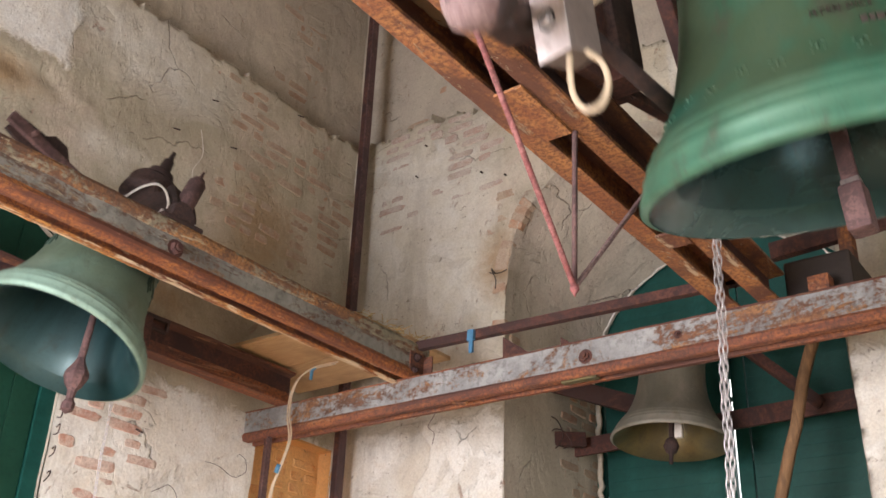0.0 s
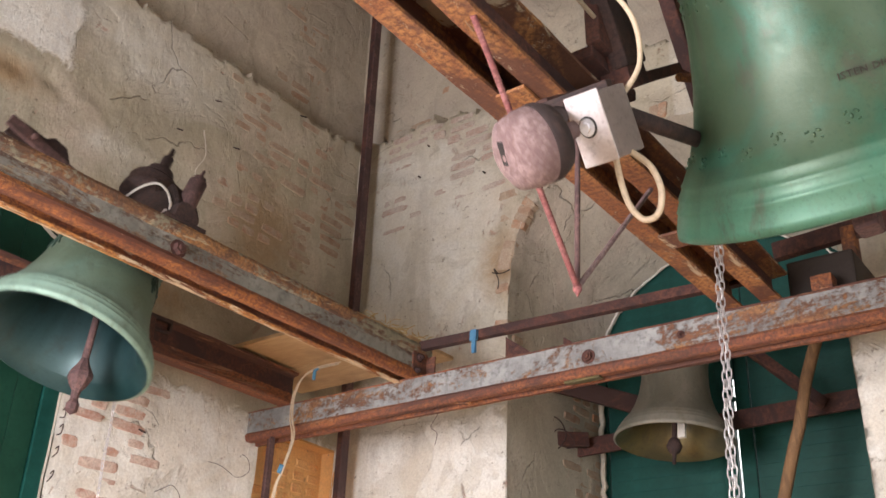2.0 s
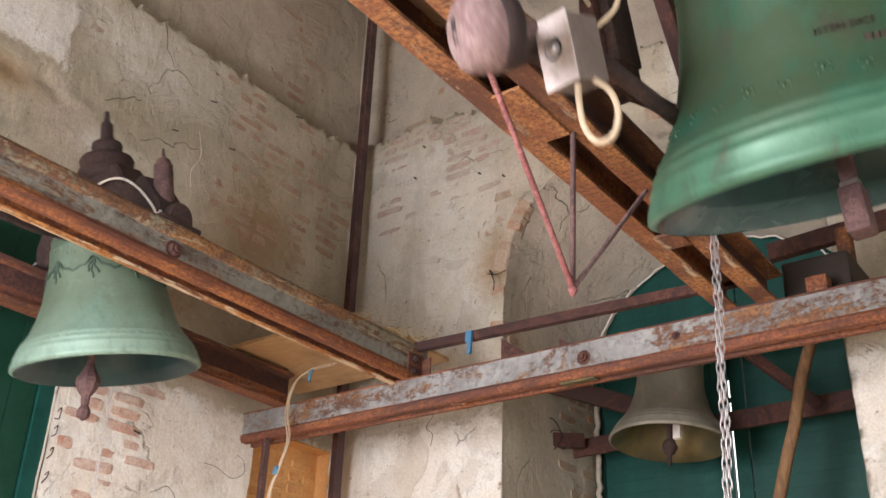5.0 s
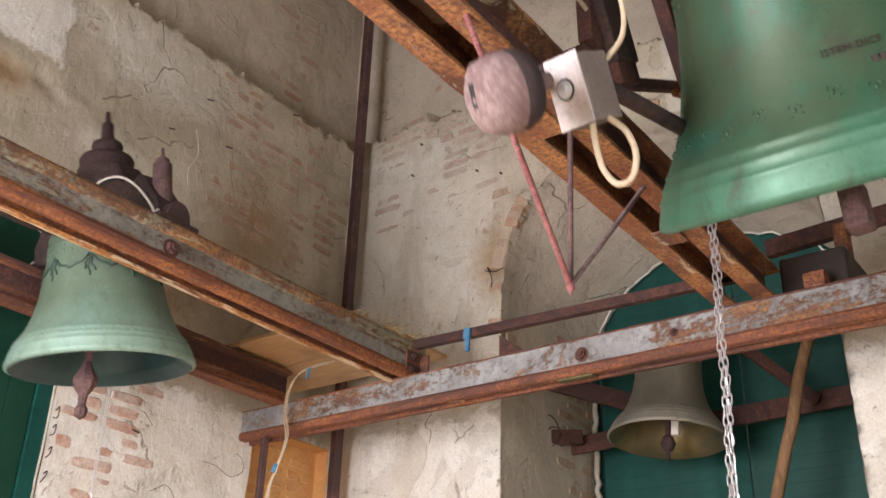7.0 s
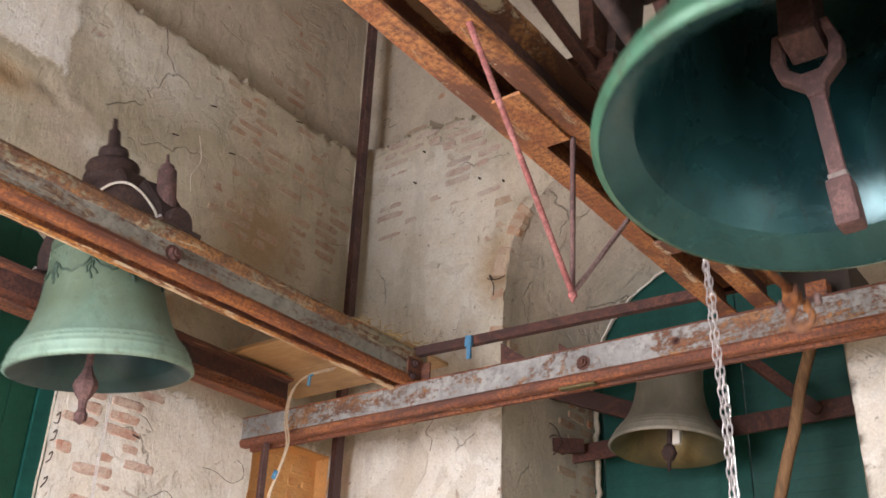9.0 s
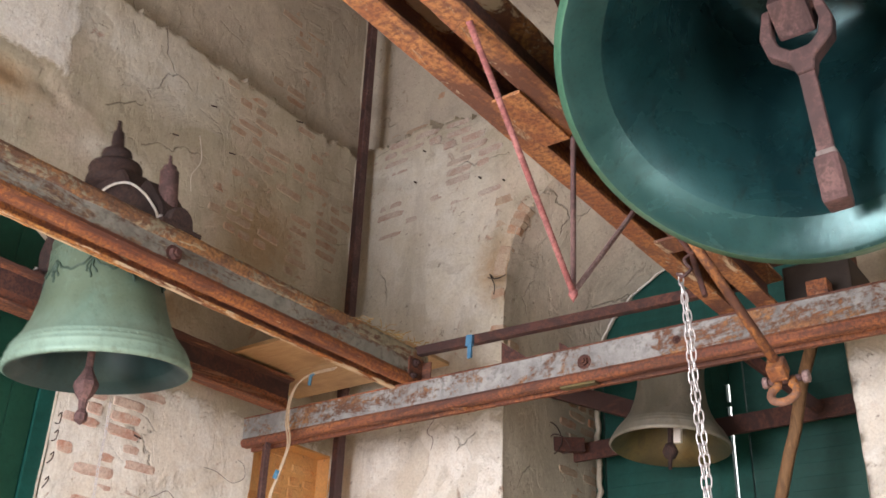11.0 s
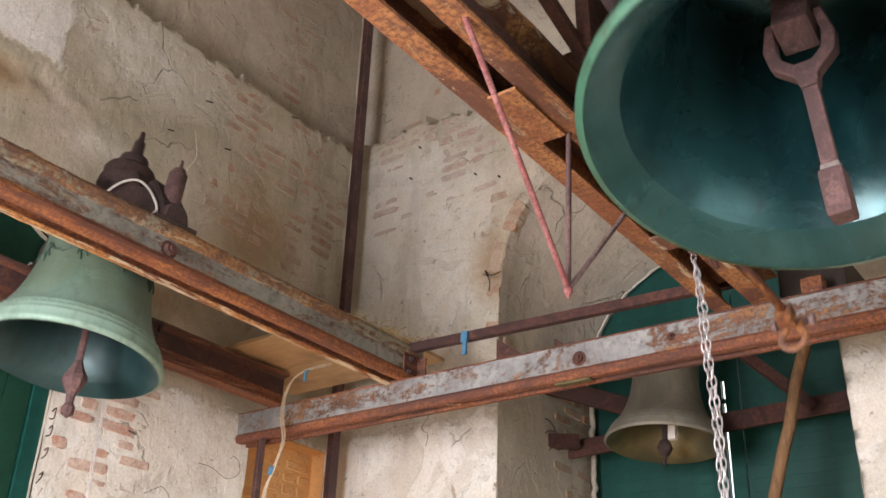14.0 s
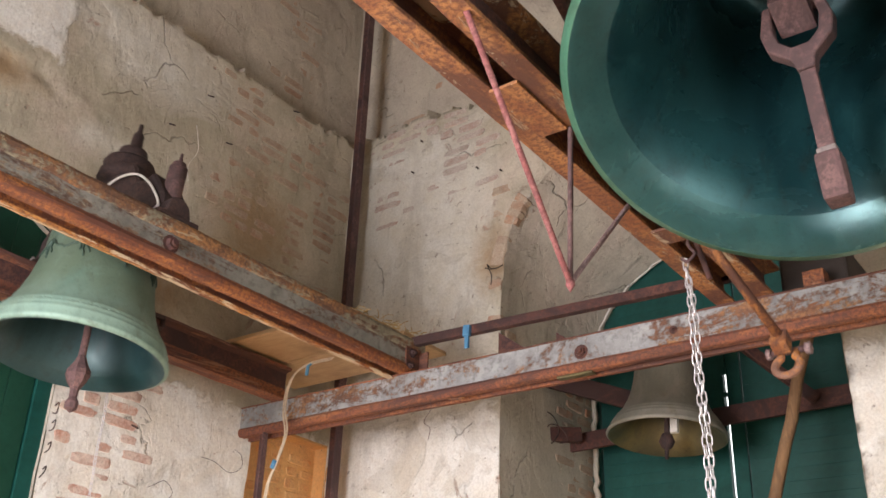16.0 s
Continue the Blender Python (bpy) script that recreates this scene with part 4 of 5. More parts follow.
def sprigs(parent, r, h, drop, height, count, mat):
    """A row of small cast sprigs, each of a few leaflets and a stalk."""
    bm = None
    for k in range(count):
        a = 360 * k / count
        lift = 0.018 * (k % 2)
        for du, dz, tilt, size in ((0, 0.0, 10, 1.0), (-0.013, 0.012, 55, 0.8), (0.013, 0.010, -50, 0.9), (-0.010, -0.013, 120, 0.7), (0.016, -0.010, -110, 0.6)):
            turn = a + math.degrees(du / r * 1.3) + random.uniform(-0.4, 0.4)
            q = on_bell(r, h, drop, turn, height + lift + dz, 0.001)
            b2 = bmesh.new()
            bmesh.ops.create_icosphere(b2, subdivisions=1, radius=0.0095 * size)
            for v in b2.verts:
                v.co = Vector((v.co.x * 0.5, v.co.y * 0.55, v.co.z))
            bm = merge(bm, moved(b2, Matrix.Translation(q) @ pose(0, 0, 0, 0, 0, turn) @ pose(0, 0, 0, 0, tilt + random.uniform(-15, 15), 0)))
    return tagged(part("frieze", smooth(bm), mat, parent), kind="stuff")


sprigs(body2, 0.569, 0.94, 0.62, 0.222, 30, PATINA)
leaf_frieze(body2, 0.569, 0.94, 0.62, ((0.70, 1), (0.67, 0.8), (0.64, 0.6)), 40, 0.018, PATINA)
leaf_frieze(body1, 0.404, 0.66, 0.523, ((0.10, 0.8),), 60, 0.009, PATINA_SMALL)
leaf_frieze(body1, 0.404, 0.66, 0.523, ((0.52, 1), (0.495, 0.8)), 36, 0.014, PATINA_SMALL)


def garland(parent, r, h, drop, height, count, mat):
    """Cast vine swags with hanging sprays round a bell's shoulder."""
    for k in range(count):
        a0, step = 360 * k / count, 360 / count
        bm = tube([on_bell(r, h, drop, a0 + step * i / 10, height - 0.05 * math.sin(math.pi * i / 10) + 0.006 * math.sin(i * 2.1), 0.002) for i in range(11)], 0.0055, 6)
        for da, dz in ((0, -0.10), (-5, -0.07), (5, -0.075)):
            tube([on_bell(r, h, drop, a0 + da * i / 5 + 1.5 * math.sin(i * 1.7), height + dz * i / 5, 0.002) for i in range(6)], 0.0045, 6, bm)
        part("garland", bm, mat, parent)


garland(body1, 0.404, 0.66, 0.523, 0.46, 9, PATINA_DARK)


# ---- the medium bell's fittings ----
def headstock_medium(t):
    """The ornate cast yoke with its finials, bearings' gudgeons and lever."""
    outline = [(-0.45, 0.04), (0.45, 0.04), (0.45, 0.14), (0.38, 0.24), (0.33, 0.30), (0.28, 0.27), (0.22, 0.29), (0.19, 0.36), (0.15, 0.41), (-0.15, 0.41), (-0.19, 0.36), (-0.22, 0.29), (-0.28, 0.27), (-0.33, 0.30), (-0.38, 0.24), (-0.45, 0.14)]
    part("yoke", prism(outline, 0.15, 0.012), IRON, t, "ornate dark brown cast-iron headstock")
    tower = [(0, 0.735), (0.010, 0.73), (0.014, 0.68), (0.027, 0.665), (0.030, 0.60), (0.036, 0.585), (0.066, 0.565), (0.072, 0.545), (0.066, 0.52), (0.062, 0.515), (0.115, 0.49), (0.125, 0.47), (0.118, 0.44), (0.13, 0.42), (0.135, 0.38), (0, 0.38)]
    part("finial", lathe(tower, 24), IRON, t)
    for s in (-1, 1):
        side = [(0, 0.42), (0.006, 0.415), (0.010, 0.375), (0.030, 0.36), (0.034, 0.34), (0.042, 0.335), (0.044, 0.18), (0.038, 0.12), (0, 0.12)]
        part("finial", moved(lathe(side, 18), Matrix.Translation((s * 0.40, 0, 0))), MAUVE if s > 0 else IRON, t)
        part("gudgeon", rod((s * 0.43, 0, 0.03), (s * 0.50, 0, 0.03), 0.026, 16), IRON, t)
    plate = prism([(-0.72, 0.10), (-0.70, 0.20), (-0.56, 0.215), (-0.53, 0.25), (-0.46, 0.25), (-0.40, 0.18), (-0.05, 0.14), (-0.05, 0.02), (-0.40, 0.04), (-0.60, 0.08)], 0.02, 0.002)
    lever = part("lever", moved(plate, Matrix.Translation((0.04, 0, 0)) @ pose(0, 0, 0, 0, 0, 90)), IRON, t, "dark iron lever plate")
    part("lever_bar", box((0.055, -0.74, 0.12), (0.08, -0.1, 0.175), 0.004), MAUVE, t)
    part("lever_bolt", rod((0.02, -0.62, 0.15), (0.11, -0.62, 0.15), 0.012, 8), MAUVE, lever)
    part("lever_bolt", rod((0.02, -0.36, 0.10), (0.12, -0.36, 0.10), 0.016, 8), MAUVE, lever)
    for y in (-0.12, 0.12):
        part("clamp", merge(box((-0.05, y - 0.05, 0.05), (0.06, y + 0.05, 0.115), 0.012), rod((0.0, y, 0.02), (0.0, y, 0.16), 0.016, 8)), MAUVE, t)
    part("cord", tube(bezier([(-0.04, -0.10, 0.27), (0.10, -0.105, 0.315), (0.24, -0.105, 0.295), (0.35, -0.10, 0.22), (0.43, -0.09, 0.12), (0.45, -0.085, 0.07)]), 0.006, 8), WHITE_CORD, t, "white cord over the yoke")
    part("crown", tube([(-0.08 * math.cos(a), 0, 0.12 + 0.05 * math.sin(a)) for a in [k * math.pi / 10 for k in range(11)]], 0.025, 10), PATINA_SMALL, t)


headstock_medium(bell1)
clapper1 = bell_clapper(bell1, 0.03, 0.62, 0.017, 0.052, 0.07, MAUVE)


def bearing(at, label="grey-brown steel plummer block under the bell's axle"):
    """A plummer block with a foot, two bolts and a domed cap; its base at the origin."""
    t = thing("bearing_block", label, "bearing", at, "bell bearings")
    part("foot", box((-0.045, -0.11, 0), (0.045, 0.11, 0.022), 0.005), IRON, t)
    dome = [(-0.07, 0.022)] + [(0.062 * math.cos(a), 0.05 + 0.062 * math.sin(a)) for a in [math.pi - k * math.pi / 14 for k in range(15)]] + [(0.07, 0.022)]
    part("cap", moved(prism(dome, 0.075, 0.006), pose(0, 0, 0, 0, 0, 90)), IRON, t)
    for y in (-0.088, 0.088):
        part("bolt", hex_bolt((0, y, 0.022), (0, 0, 1)), STEEL, t)
    return t


first = bearing(pose(-3.31, BELL1[1], 3.60))
copy_thing(first, pose(-4.21, BELL1[1], 3.58))
pedestal = bearing(pose(-1.26, BELL2[1], 3.60))
copy_thing(pedestal, pose(0.06, BELL2[1], 3.60))
for x in (-1.26, 0.06):
    t = thing("pedestal", "red-brown steel bearing pedestal on a bearer beam", "bearing support", group="bearing pedestals")
    part("plate", box((x - 0.05, BELL2[1] - 0.15, 3.56), (x + 0.05, BELL2[1] + 0.15, 3.60), 0.005), OXIDE, t)

# ---- the small bell in the opening ----
BELL3 = (-2.335, 5.25, 3.20)
bell3 = thing("small_bell", "small grey-green bronze bell with bright inner lip", "bell", pose(*BELL3, -5, 2), "bells in the belfry")
outer3, inner3 = [[(a * (1 - 0.13 * max(0.0, math.sin(math.pi * min(1.0, b / 0.62)))), b) for a, b in p] for p in bell_profile(0.342, 0.60, 0.1)]
body3 = part("body", lathe(outer3, 80), BRONZE_OLD, bell3)
# the yellow glint within the grey mouth is put into the whole inside colour
part("inside", lathe(inner3, 80), BRONZE_IN, body3, "bronze inside coloured yellowish for its glint")
c3 = part("clapper", rod((0, 0, 0.5), (0, 0, 0.0), 0.016, 10), IRON, bell3, "dark iron clapper")
part("ball", lathe([(0, 0.04), (0.03, 0.02), (0.045, -0.02), (0.03, -0.055), (0.012, -0.065), (0.011, -0.12), (0, -0.125)], 18), IRON, c3)
part("stay", box((0.03, -0.03, 0.02), (0.075, 0.0, 0.45), 0.006), WHITE_CORD, bell3, "pale strip inside the mouth")
part("yoke", box((-0.33, -0.06, 0.58), (0.33, 0.06, 0.67), 0.01), OXIDE, bell3)
part("crown", box((-0.05, -0.045, 0.56), (0.05, 0.045, 0.60), 0.01), BRONZE_OLD, bell3)


def bar(name, a, b, w, h, mat, label, category="steel bar", group=""):
    """A rectangular steel bar between two points, w wide and h high."""
    a, b = Vector(a), Vector(b)
    d = b - a
    bm = box((-w / 2, 0, -h / 2), (w / 2, d.length, h / 2), min(w, h) * 0.12)
    q = d.to_track_quat("Y", "Z").to_matrix().to_4x4()
    ob = part(name, moved(bm, Matrix.Translation(a) @ q), mat)
    return tagged(ob, label, category, group)


bar("tie_bar", (-3.20, 5.62, 3.365), (-1.15, 5.62, 3.42), 0.03, 0.11, OXIDE, "red-brown steel flat bar across the window opening")
bar("brace", (-1.93, 5.42, 3.75), (-1.58, 5.60, 3.40), 0.05, 0.06, OXIDE, "red-brown diagonal steel brace under the beam")
bar("wall_bracket", (-3.17, 5.30, 3.72), (-2.60, 5.40, 3.50), 0.05, 0.11, OXIDE, "dark purple-brown steel bracket arm in the opening")
bar("bearer", (-3.16, 5.38, 3.83), (-1.20, 5.38, 3.83), 0.10, 0.09, OXIDE, "red-brown steel bearer over the small bell")
prop = [Vector((-1.455, 5.28, 3.80)).lerp(Vector((-2.42, 5.20, 0.68)), k / 26) + Vector((0.016 * noise.noise(Vector((k * 0.5, 1, 0))), 0, 0.006 * noise.noise(Vector((k * 0.7, 2, 0))))) for k in range(27)]
stick = tagged(part("prop", tube(prop, 0.033, 9), WOOD), "weathered wooden prop leaning behind the beam", "timber prop")
bar("anchor", (-3.05, 5.55, 3.39), (-3.22, 5.35, 3.37), 0.06, 0.09, OXIDE, "rusty bar end let into the broken brick edge")

# ---- frame ironwork ----
bar("rail", (-3.28, 4.10, 3.585), (-1.40, 4.10, 3.545), 0.045, 0.05, OXIDE, "red-brown steel angle rail over the beam", "rail")
bar("rail", (-1.36, 4.32, 3.75), (0.6, 4.32, 3.86), 0.05, 0.085, OXIDE, "red-brown steel rail behind the large bell", "rail")
for x, s in ((-2.70, 1), (-2.36, 0.5)):
    g = prism([(0, 0), (0.19 * s, 0), (0, 0.14 * s)], 0.012, 0.002)
    tagged(part("gusset", moved(g, Matrix.Translation((x, 4.08, BEAM_TOP))), OXIDE), "triangular brown steel gusset on the beam", "gusset plate", "gussets")
post = thing("rail_post", "short steel post on the beam", "steel post")
part("upright", box((-1.045, 4.28, 3.38), (-0.985, 4.36, 3.78), 0.006), RUST, post)
lug = thing("clip", "rusty lug bolted on the beam", "steel clip")
part("plate", box((-1.13, 4.02, 3.38), (-1.04, 4.10, 3.455), 0.008), RUST_BROWN, lug)
tape = None
for z0, z1, w in ((3.535, 3.595, 0.040), (3.465, 3.54, 0.026)):
    tape = box((-2.89 - w / 2, 4.060 - w * 0.2, z0), (-2.89 + w / 2, 4.074, z1), 0.002, tape, 0.003)
tagged(part("tape", tape, TAPE), "strip of bright blue tape round the rail", "tape")
bar("strut", (-1.22, 3.45, 3.60), (-1.22, 2.55, 4.85), 0.06, 0.11, OXIDE, "inclined dark red-brown steel strut on the bearer", "steel strut")
bar("strut", (-1.20, 2.35, 3.60), (-1.20, 2.30, 4.55), 0.05, 0.13, OXIDE, "upright red-brown steel plate beside the bearing", "steel strut")
block = thing("packing_block", "dark greasy timber block on the beam", "timber block")
part("body", box((-1.26, 4.14, 3.382), (-0.97, 4.52, 3.60), 0.015), GREASE, block)

for y, ln in ((2.10, 0.30), (0.75, 0.12), (3.2, 0.12)):
    tagged(part("batten", box((-1.435, y, 3.368), (-1.335, y + ln, 3.379), 0.002), RUST_FLANGE), "rusted batten plate between two channels", "batten plate", "batten plates")

# beam bolts, plates and joints
bolts = [((-3.266, 2.406, 3.475), (1, 0, 0), beam_a, 0.030, 0.026), ((-3.256, 4.07, 3.51), (1, 0, 0), beam_a, 0.020, 0.02), ((-3.256, 4.05, 3.43), (1, 0, 0), beam_a, 0.018, 0.02),
         ((-2.19, 4.013, 3.295), (0, -1, 0), beam_b, 0.026, 0.016), ((-1.72, 4.013, 3.31), (0, -1, 0), beam_b, 0.014, 0.01)]
for at, way, parent, r, h in bolts:
    o = part("bolt", hex_bolt(at, way, r, h), OXIDE, None)
    o.parent, o.matrix_parent_inverse = parent, parent.matrix_world.inverted()


def fixed(ob, parent):
    """Hangs a mesh made in world space under a thing without moving it."""
    ob.parent, ob.matrix_parent_inverse = parent, parent.matrix_basis.inverted()
    return ob


bpy.context.view_layer.update()
fixed(part("end_cleat", merge(box((-3.268, 4.02, 3.40), (-3.256, 4.15, 3.56), 0.004), box((-3.268, 4.135, 3.40), (-3.20, 4.148, 3.53), 0.004)), RUST_BROWN), beam_a)

# upright posts
def angle_post(x, y, z1, leg, label, flip=1, lean=(0, 0)):
    t = thing("post", label, "steel post", group="upright posts")
    bm = box((x, y, 0), (x + leg, y + 0.009, z1), 0.002)
    part("leg", bm, OXIDE, t)
    part("leg", box((x + leg + 0.001 if flip > 0 else x - 0.0095, y - leg * 0.6, 0), (x + leg + 0.010 if flip > 0 else x - 0.001, y + 0.009, z1), 0.002), MAUVE, t)
    return t


angle_post(-4.365, 4.66, TOP, 0.09, "tall dark brown steel angle in the wall corner")
angle_post(-4.33, 4.03, 3.20, 0.05, "brown steel angle under the beam end")

# board on the beams
board = tagged(part("board", merge(box((-4.46, 3.60, 3.602), (-3.30, 4.0, 3.625), 0.003), box((-4.46, 4.005, 3.602), (-3.27, 4.4, 3.624), 0.003)), BOARD), "yellowish wooden boards laid across two beams", "board")

# bent reinforcing bars under the double bearer
V = Vector((-1.395, 2.50, 2.885))
bracket = thing("rod_hanger", "ribbed steel rods welded to a point under the bearer", "rod hanger")
for top, mat, r, label in (((-1.28, 1.76, 3.38), RED_ROD, 0.0085, "red primed ribbed steel rod"), ((-1.33, 2.41, 3.38), MAUVE, 0.008, "purple-brown ribbed steel rod"), ((-1.30, 2.87, 3.38), PINK, 0.0075, "grey-brown steel rod")):
    a = Vector(top)
    n = 150
    part("rod", tube([a + (V - a) * k / n for k in range(n + 1)], r, 8, ribs=0.28), mat, bracket, label)
part("weld", moved(lathe([(0, 0.02), (0.017, 0.012), (0.02, -0.01), (0.008, -0.028), (0, -0.045)], 12), Matrix.Translation(V) @ Matrix.Scale(0.75, 4)), RED_ROD, bracket)

# cables at the beam's end
cable = thing("cable", "pair of cream cables looped over the beam end", "cable")
way = [(-3.80, 4.02, 3.56), (-3.90, 3.94, 3.52), (-4.0, 3.93, 3.475), (-4.05, 3.93, 3.38), (-4.055, 3.93, 3.26), (-4.035, 3.94, 3.13), (-4.10, 3.95, 2.97), (-4.16, 3.96, 2.84), (-4.20, 3.98, 2.5), (-4.22, 4.0, 1.6)]
for dx in (0.0, 0.016):
    part("strand", tube(bezier([(x + dx, y, z + dx * 0.6) for x, y, z in way]), 0.005, 8), CABLE, cable)
part("tape", tube([(-4.095, 3.95, 3.0), (-4.115, 3.95, 2.955)], 0.017, 10), TAPE, cable)
part("tape", tube([(-3.885, 3.945, 3.53), (-3.905, 3.94, 3.515), (-3.91, 3.94, 3.46)], 0.010, 8), TAPE, cable)

# iron hooks, nails and wires on the walls
def wall_hook(points, r, label="rusty bent iron hook in the plaster"):
    tagged(part("wall_hook", tube(bezier(points, 6), r, 6), IRON), label, "hook", "wall hooks")


wall_hook([(-3.25, 4.83, 4.30), (-3.24, 4.76, 4.31), (-3.20, 4.70, 4.27), (-3.17, 4.70, 4.20), (-3.20, 4.74, 4.16)], 0.0035)
wall_hook([(-3.30, 4.82, 4.33), (-3.22, 4.74, 4.27), (-3.15, 4.72, 4.25), (-3.10, 4.72, 4.26)], 0.0035)
for x, z in ((-3.37, 5.08), (-3.92, 5.22), (-3.18, 5.0), (-3.85, 5.45)):
    tagged(part("nail", rod((x, 4.83, z), (x + 0.03, 4.755, z - 0.03), 0.006, 6), IRON), "dark iron nail in the plaster", "nail", "nails")
for y, z in ((3.15, 4.95), (3.6, 5.05), (4.15, 5.6), (3.25, 3.1), (3.4, 5.3)):
    tagged(part("nail", rod((-4.53, y, z), (-4.45, y + 0.02, z - 0.04), 0.005, 6), IRON), "dark iron nail in the plaster", "nail", "nails")
tagged(part("wire", tube(bezier([(-4.485, 3.35, 5.02), (-4.47, 3.38, 4.85), (-4.475, 3.33, 4.72), (-4.48, 3.35, 4.62)]), 0.002, 6), WHITE_CORD), "pale wire hanging on the plaster", "wire")
tagged(part("wire", tube(bezier([(-3.07, 4.0, 3.195), (-3.05, 3.985, 3.14), (-3.09, 3.985, 3.08), (-3.05, 3.985, 3.04), (-3.06, 3.985, 2.98)]), 0.0014, 6), MAUVE), "thin curled wire under the beam", "wire")
tagged(part("peg", rod((-2.95, 4.0, 3.185), (-2.84, 3.97, 3.16), 0.008, 6), RUST), "rusty peg under the beam flange", "peg")
tagged(part("cover_strip", box((-2.33, 4.02, 3.188), (-2.14, 4.06, 3.199), 0.002), BRONZE_IN), "yellow brass strip under the beam flange", "strip")


for k, z in enumerate((2.74, 2.86, 2.97, 3.06)):
    wall_hook([(-4.52, 2.80, z), (-4.45, 2.78, z + 0.01), (-4.43, 2.765, z - 0.02 - 0.01 * k), (-4.45, 2.755, z - 0.05)], 0.0032, "rusty bent iron hook at the shutter jamb")

# wire twisted round the bar end, broken pale plaster along the inner jamb
for pts in ([(-3.20, 5.36, 3.44), (-3.17, 5.33, 3.50), (-3.13, 5.36, 3.47), (-3.12, 5.40, 3.39), (-3.15, 5.38, 3.32), (-3.19, 5.36, 3.30)],
            [(-3.21, 5.36, 3.36), (-3.15, 5.34, 3.42), (-3.09, 5.38, 3.40), (-3.07, 5.42, 3.33), (-3.12, 5.40, 3.31)]):
    tagged(part("wire", tube(bezier(pts, 6), 0.004, 6), IRON), "dark wire twisted round the rusty bar end", "wire")
crust = [Vector((-3.10 + 0.007 * noise.noise(Vector((k * 0.7, 3, 1))), 5.84 + 0.03 * noise.noise(Vector((k * 0.9, 8, 1))), 2.4 + k * 0.045)) for k in range(30)]
part("jamb_crust", tube(crust, 0.017, 6, ribs=0.2), PLASTER_GREY, back_wall, "broken plaster edge coloured pale as if lit of the inner jamb")

# dry straw and twigs that have gathered where two beams meet
rnd = random.Random(31)
straw = None
for k in range(70):
    c = Vector((-3.29 + rnd.uniform(-0.05, 0.05), 3.55 + 0.62 * rnd.random() ** 0.7, 3.603 + rnd.uniform(0.0, 0.022)))
    w = Vector((rnd.uniform(-1, 1), rnd.uniform(-1, 1), rnd.uniform(-0.15, 0.35))).normalized() * rnd.uniform(0.03, 0.085)
    mid = c + w * 0.5 + Vector((0, 0, rnd.uniform(0.0, 0.015)))
    straw = tube([c, mid, c + w], rnd.uniform(0.0012, 0.003), 4, straw)
tagged(part("straw", straw, STRAW), "dry straw and twigs lying on the beam joint", "straw", kind="stuff")

wall_hook([(-4.52, 3.75, 3.03), (-4.46, 3.82, 3.01), (-4.455, 3.94, 2.97), (-4.455, 4.03, 3.02), (-4.46, 4.02, 3.09), (-4.46, 3.97, 3.11)], 0.0016, "thin rusty wire curl in the limewashed plaster")
wall_hook([(-4.52, 3.42, 2.78), (-4.46, 3.44, 2.80), (-4.455, 3.50, 2.83), (-4.455, 3.56, 2.78), (-4.46, 3.52, 2.72), (-4.46, 3.45, 2.72)], 0.0016, "thin rusty wire curl in the limewashed plaster")

# small open bracket on the beam beside the medium bell
strap = thing("bracket", "dark brown bent flat-steel bracket on the wall beam", "bracket")
part("strap", merge(merge(box((-4.165, 2.90, 3.555), (-4.14, 3.10, 3.575), 0.003), box((-4.165, 3.085, 3.51), (-4.14, 3.10, 3.556), 0.003)), box((-4.165, 2.97, 3.495), (-4.14, 3.09, 3.512), 0.003)), IRON, strap)
part("plate", box((-4.165, 2.90, 3.39), (-4.135, 2.99, 3.556), 0.006), OXIDE, strap)

# ---- chains ----
def chain(name, at, label, count, size, wire, strands, mat):
    """A hanging chain of separate links; its hook point at the origin."""
    t = thing(name, label, "chain", at)
    link = [(size * 0.19 * math.copysign(abs(math.cos(a)) ** 0.8, math.cos(a)), 0, size * 0.5 * math.copysign(abs(math.sin(a)) ** 0.8, math.sin(a))) for a in [k * math.tau / 14 for k in range(14)]]
    data = None
    for s, (dx, dy, sway) in enumerate(strands):
        for k in range(count):
            z = -size * 0.36 - k * size * 0.78
            if data is None:
                o = part("link", tube(link, wire, 6, closed=True), mat, t)
                data = o.data
            else:
                o = new("link", data)
                o.parent = t
            f = min(1.0, k / 6)
            o.location = (dx * f + sway * math.sin(k * 0.45), dy * f, z)
            o.rotation_euler = (radians(random.uniform(-6, 6)), radians(random.uniform(-6, 6)), radians(15 + 75 * (k % 2) + random.uniform(-12, 12)))
    return t


HOOK = Vector((-0.595, 0.67, -0.30))
chain2 = chain("chain", pose(BELL2[0] + HOOK.x, BELL2[1] + HOOK.y, BELL2[2] + HOOK.z), "double strand of bright galvanised link chain", 46, 0.042, 0.0024, ((0.0, 0.0, 0.002), (0.020, -0.014, 0.003)), STEEL)
chain1 = chain("chain", pose(-4.17, 2.855, 3.375), "thin bright chain hanging beside the wall", 60, 0.030, 0.0018, ((0.0, 0.0, 0.003),), STEEL)


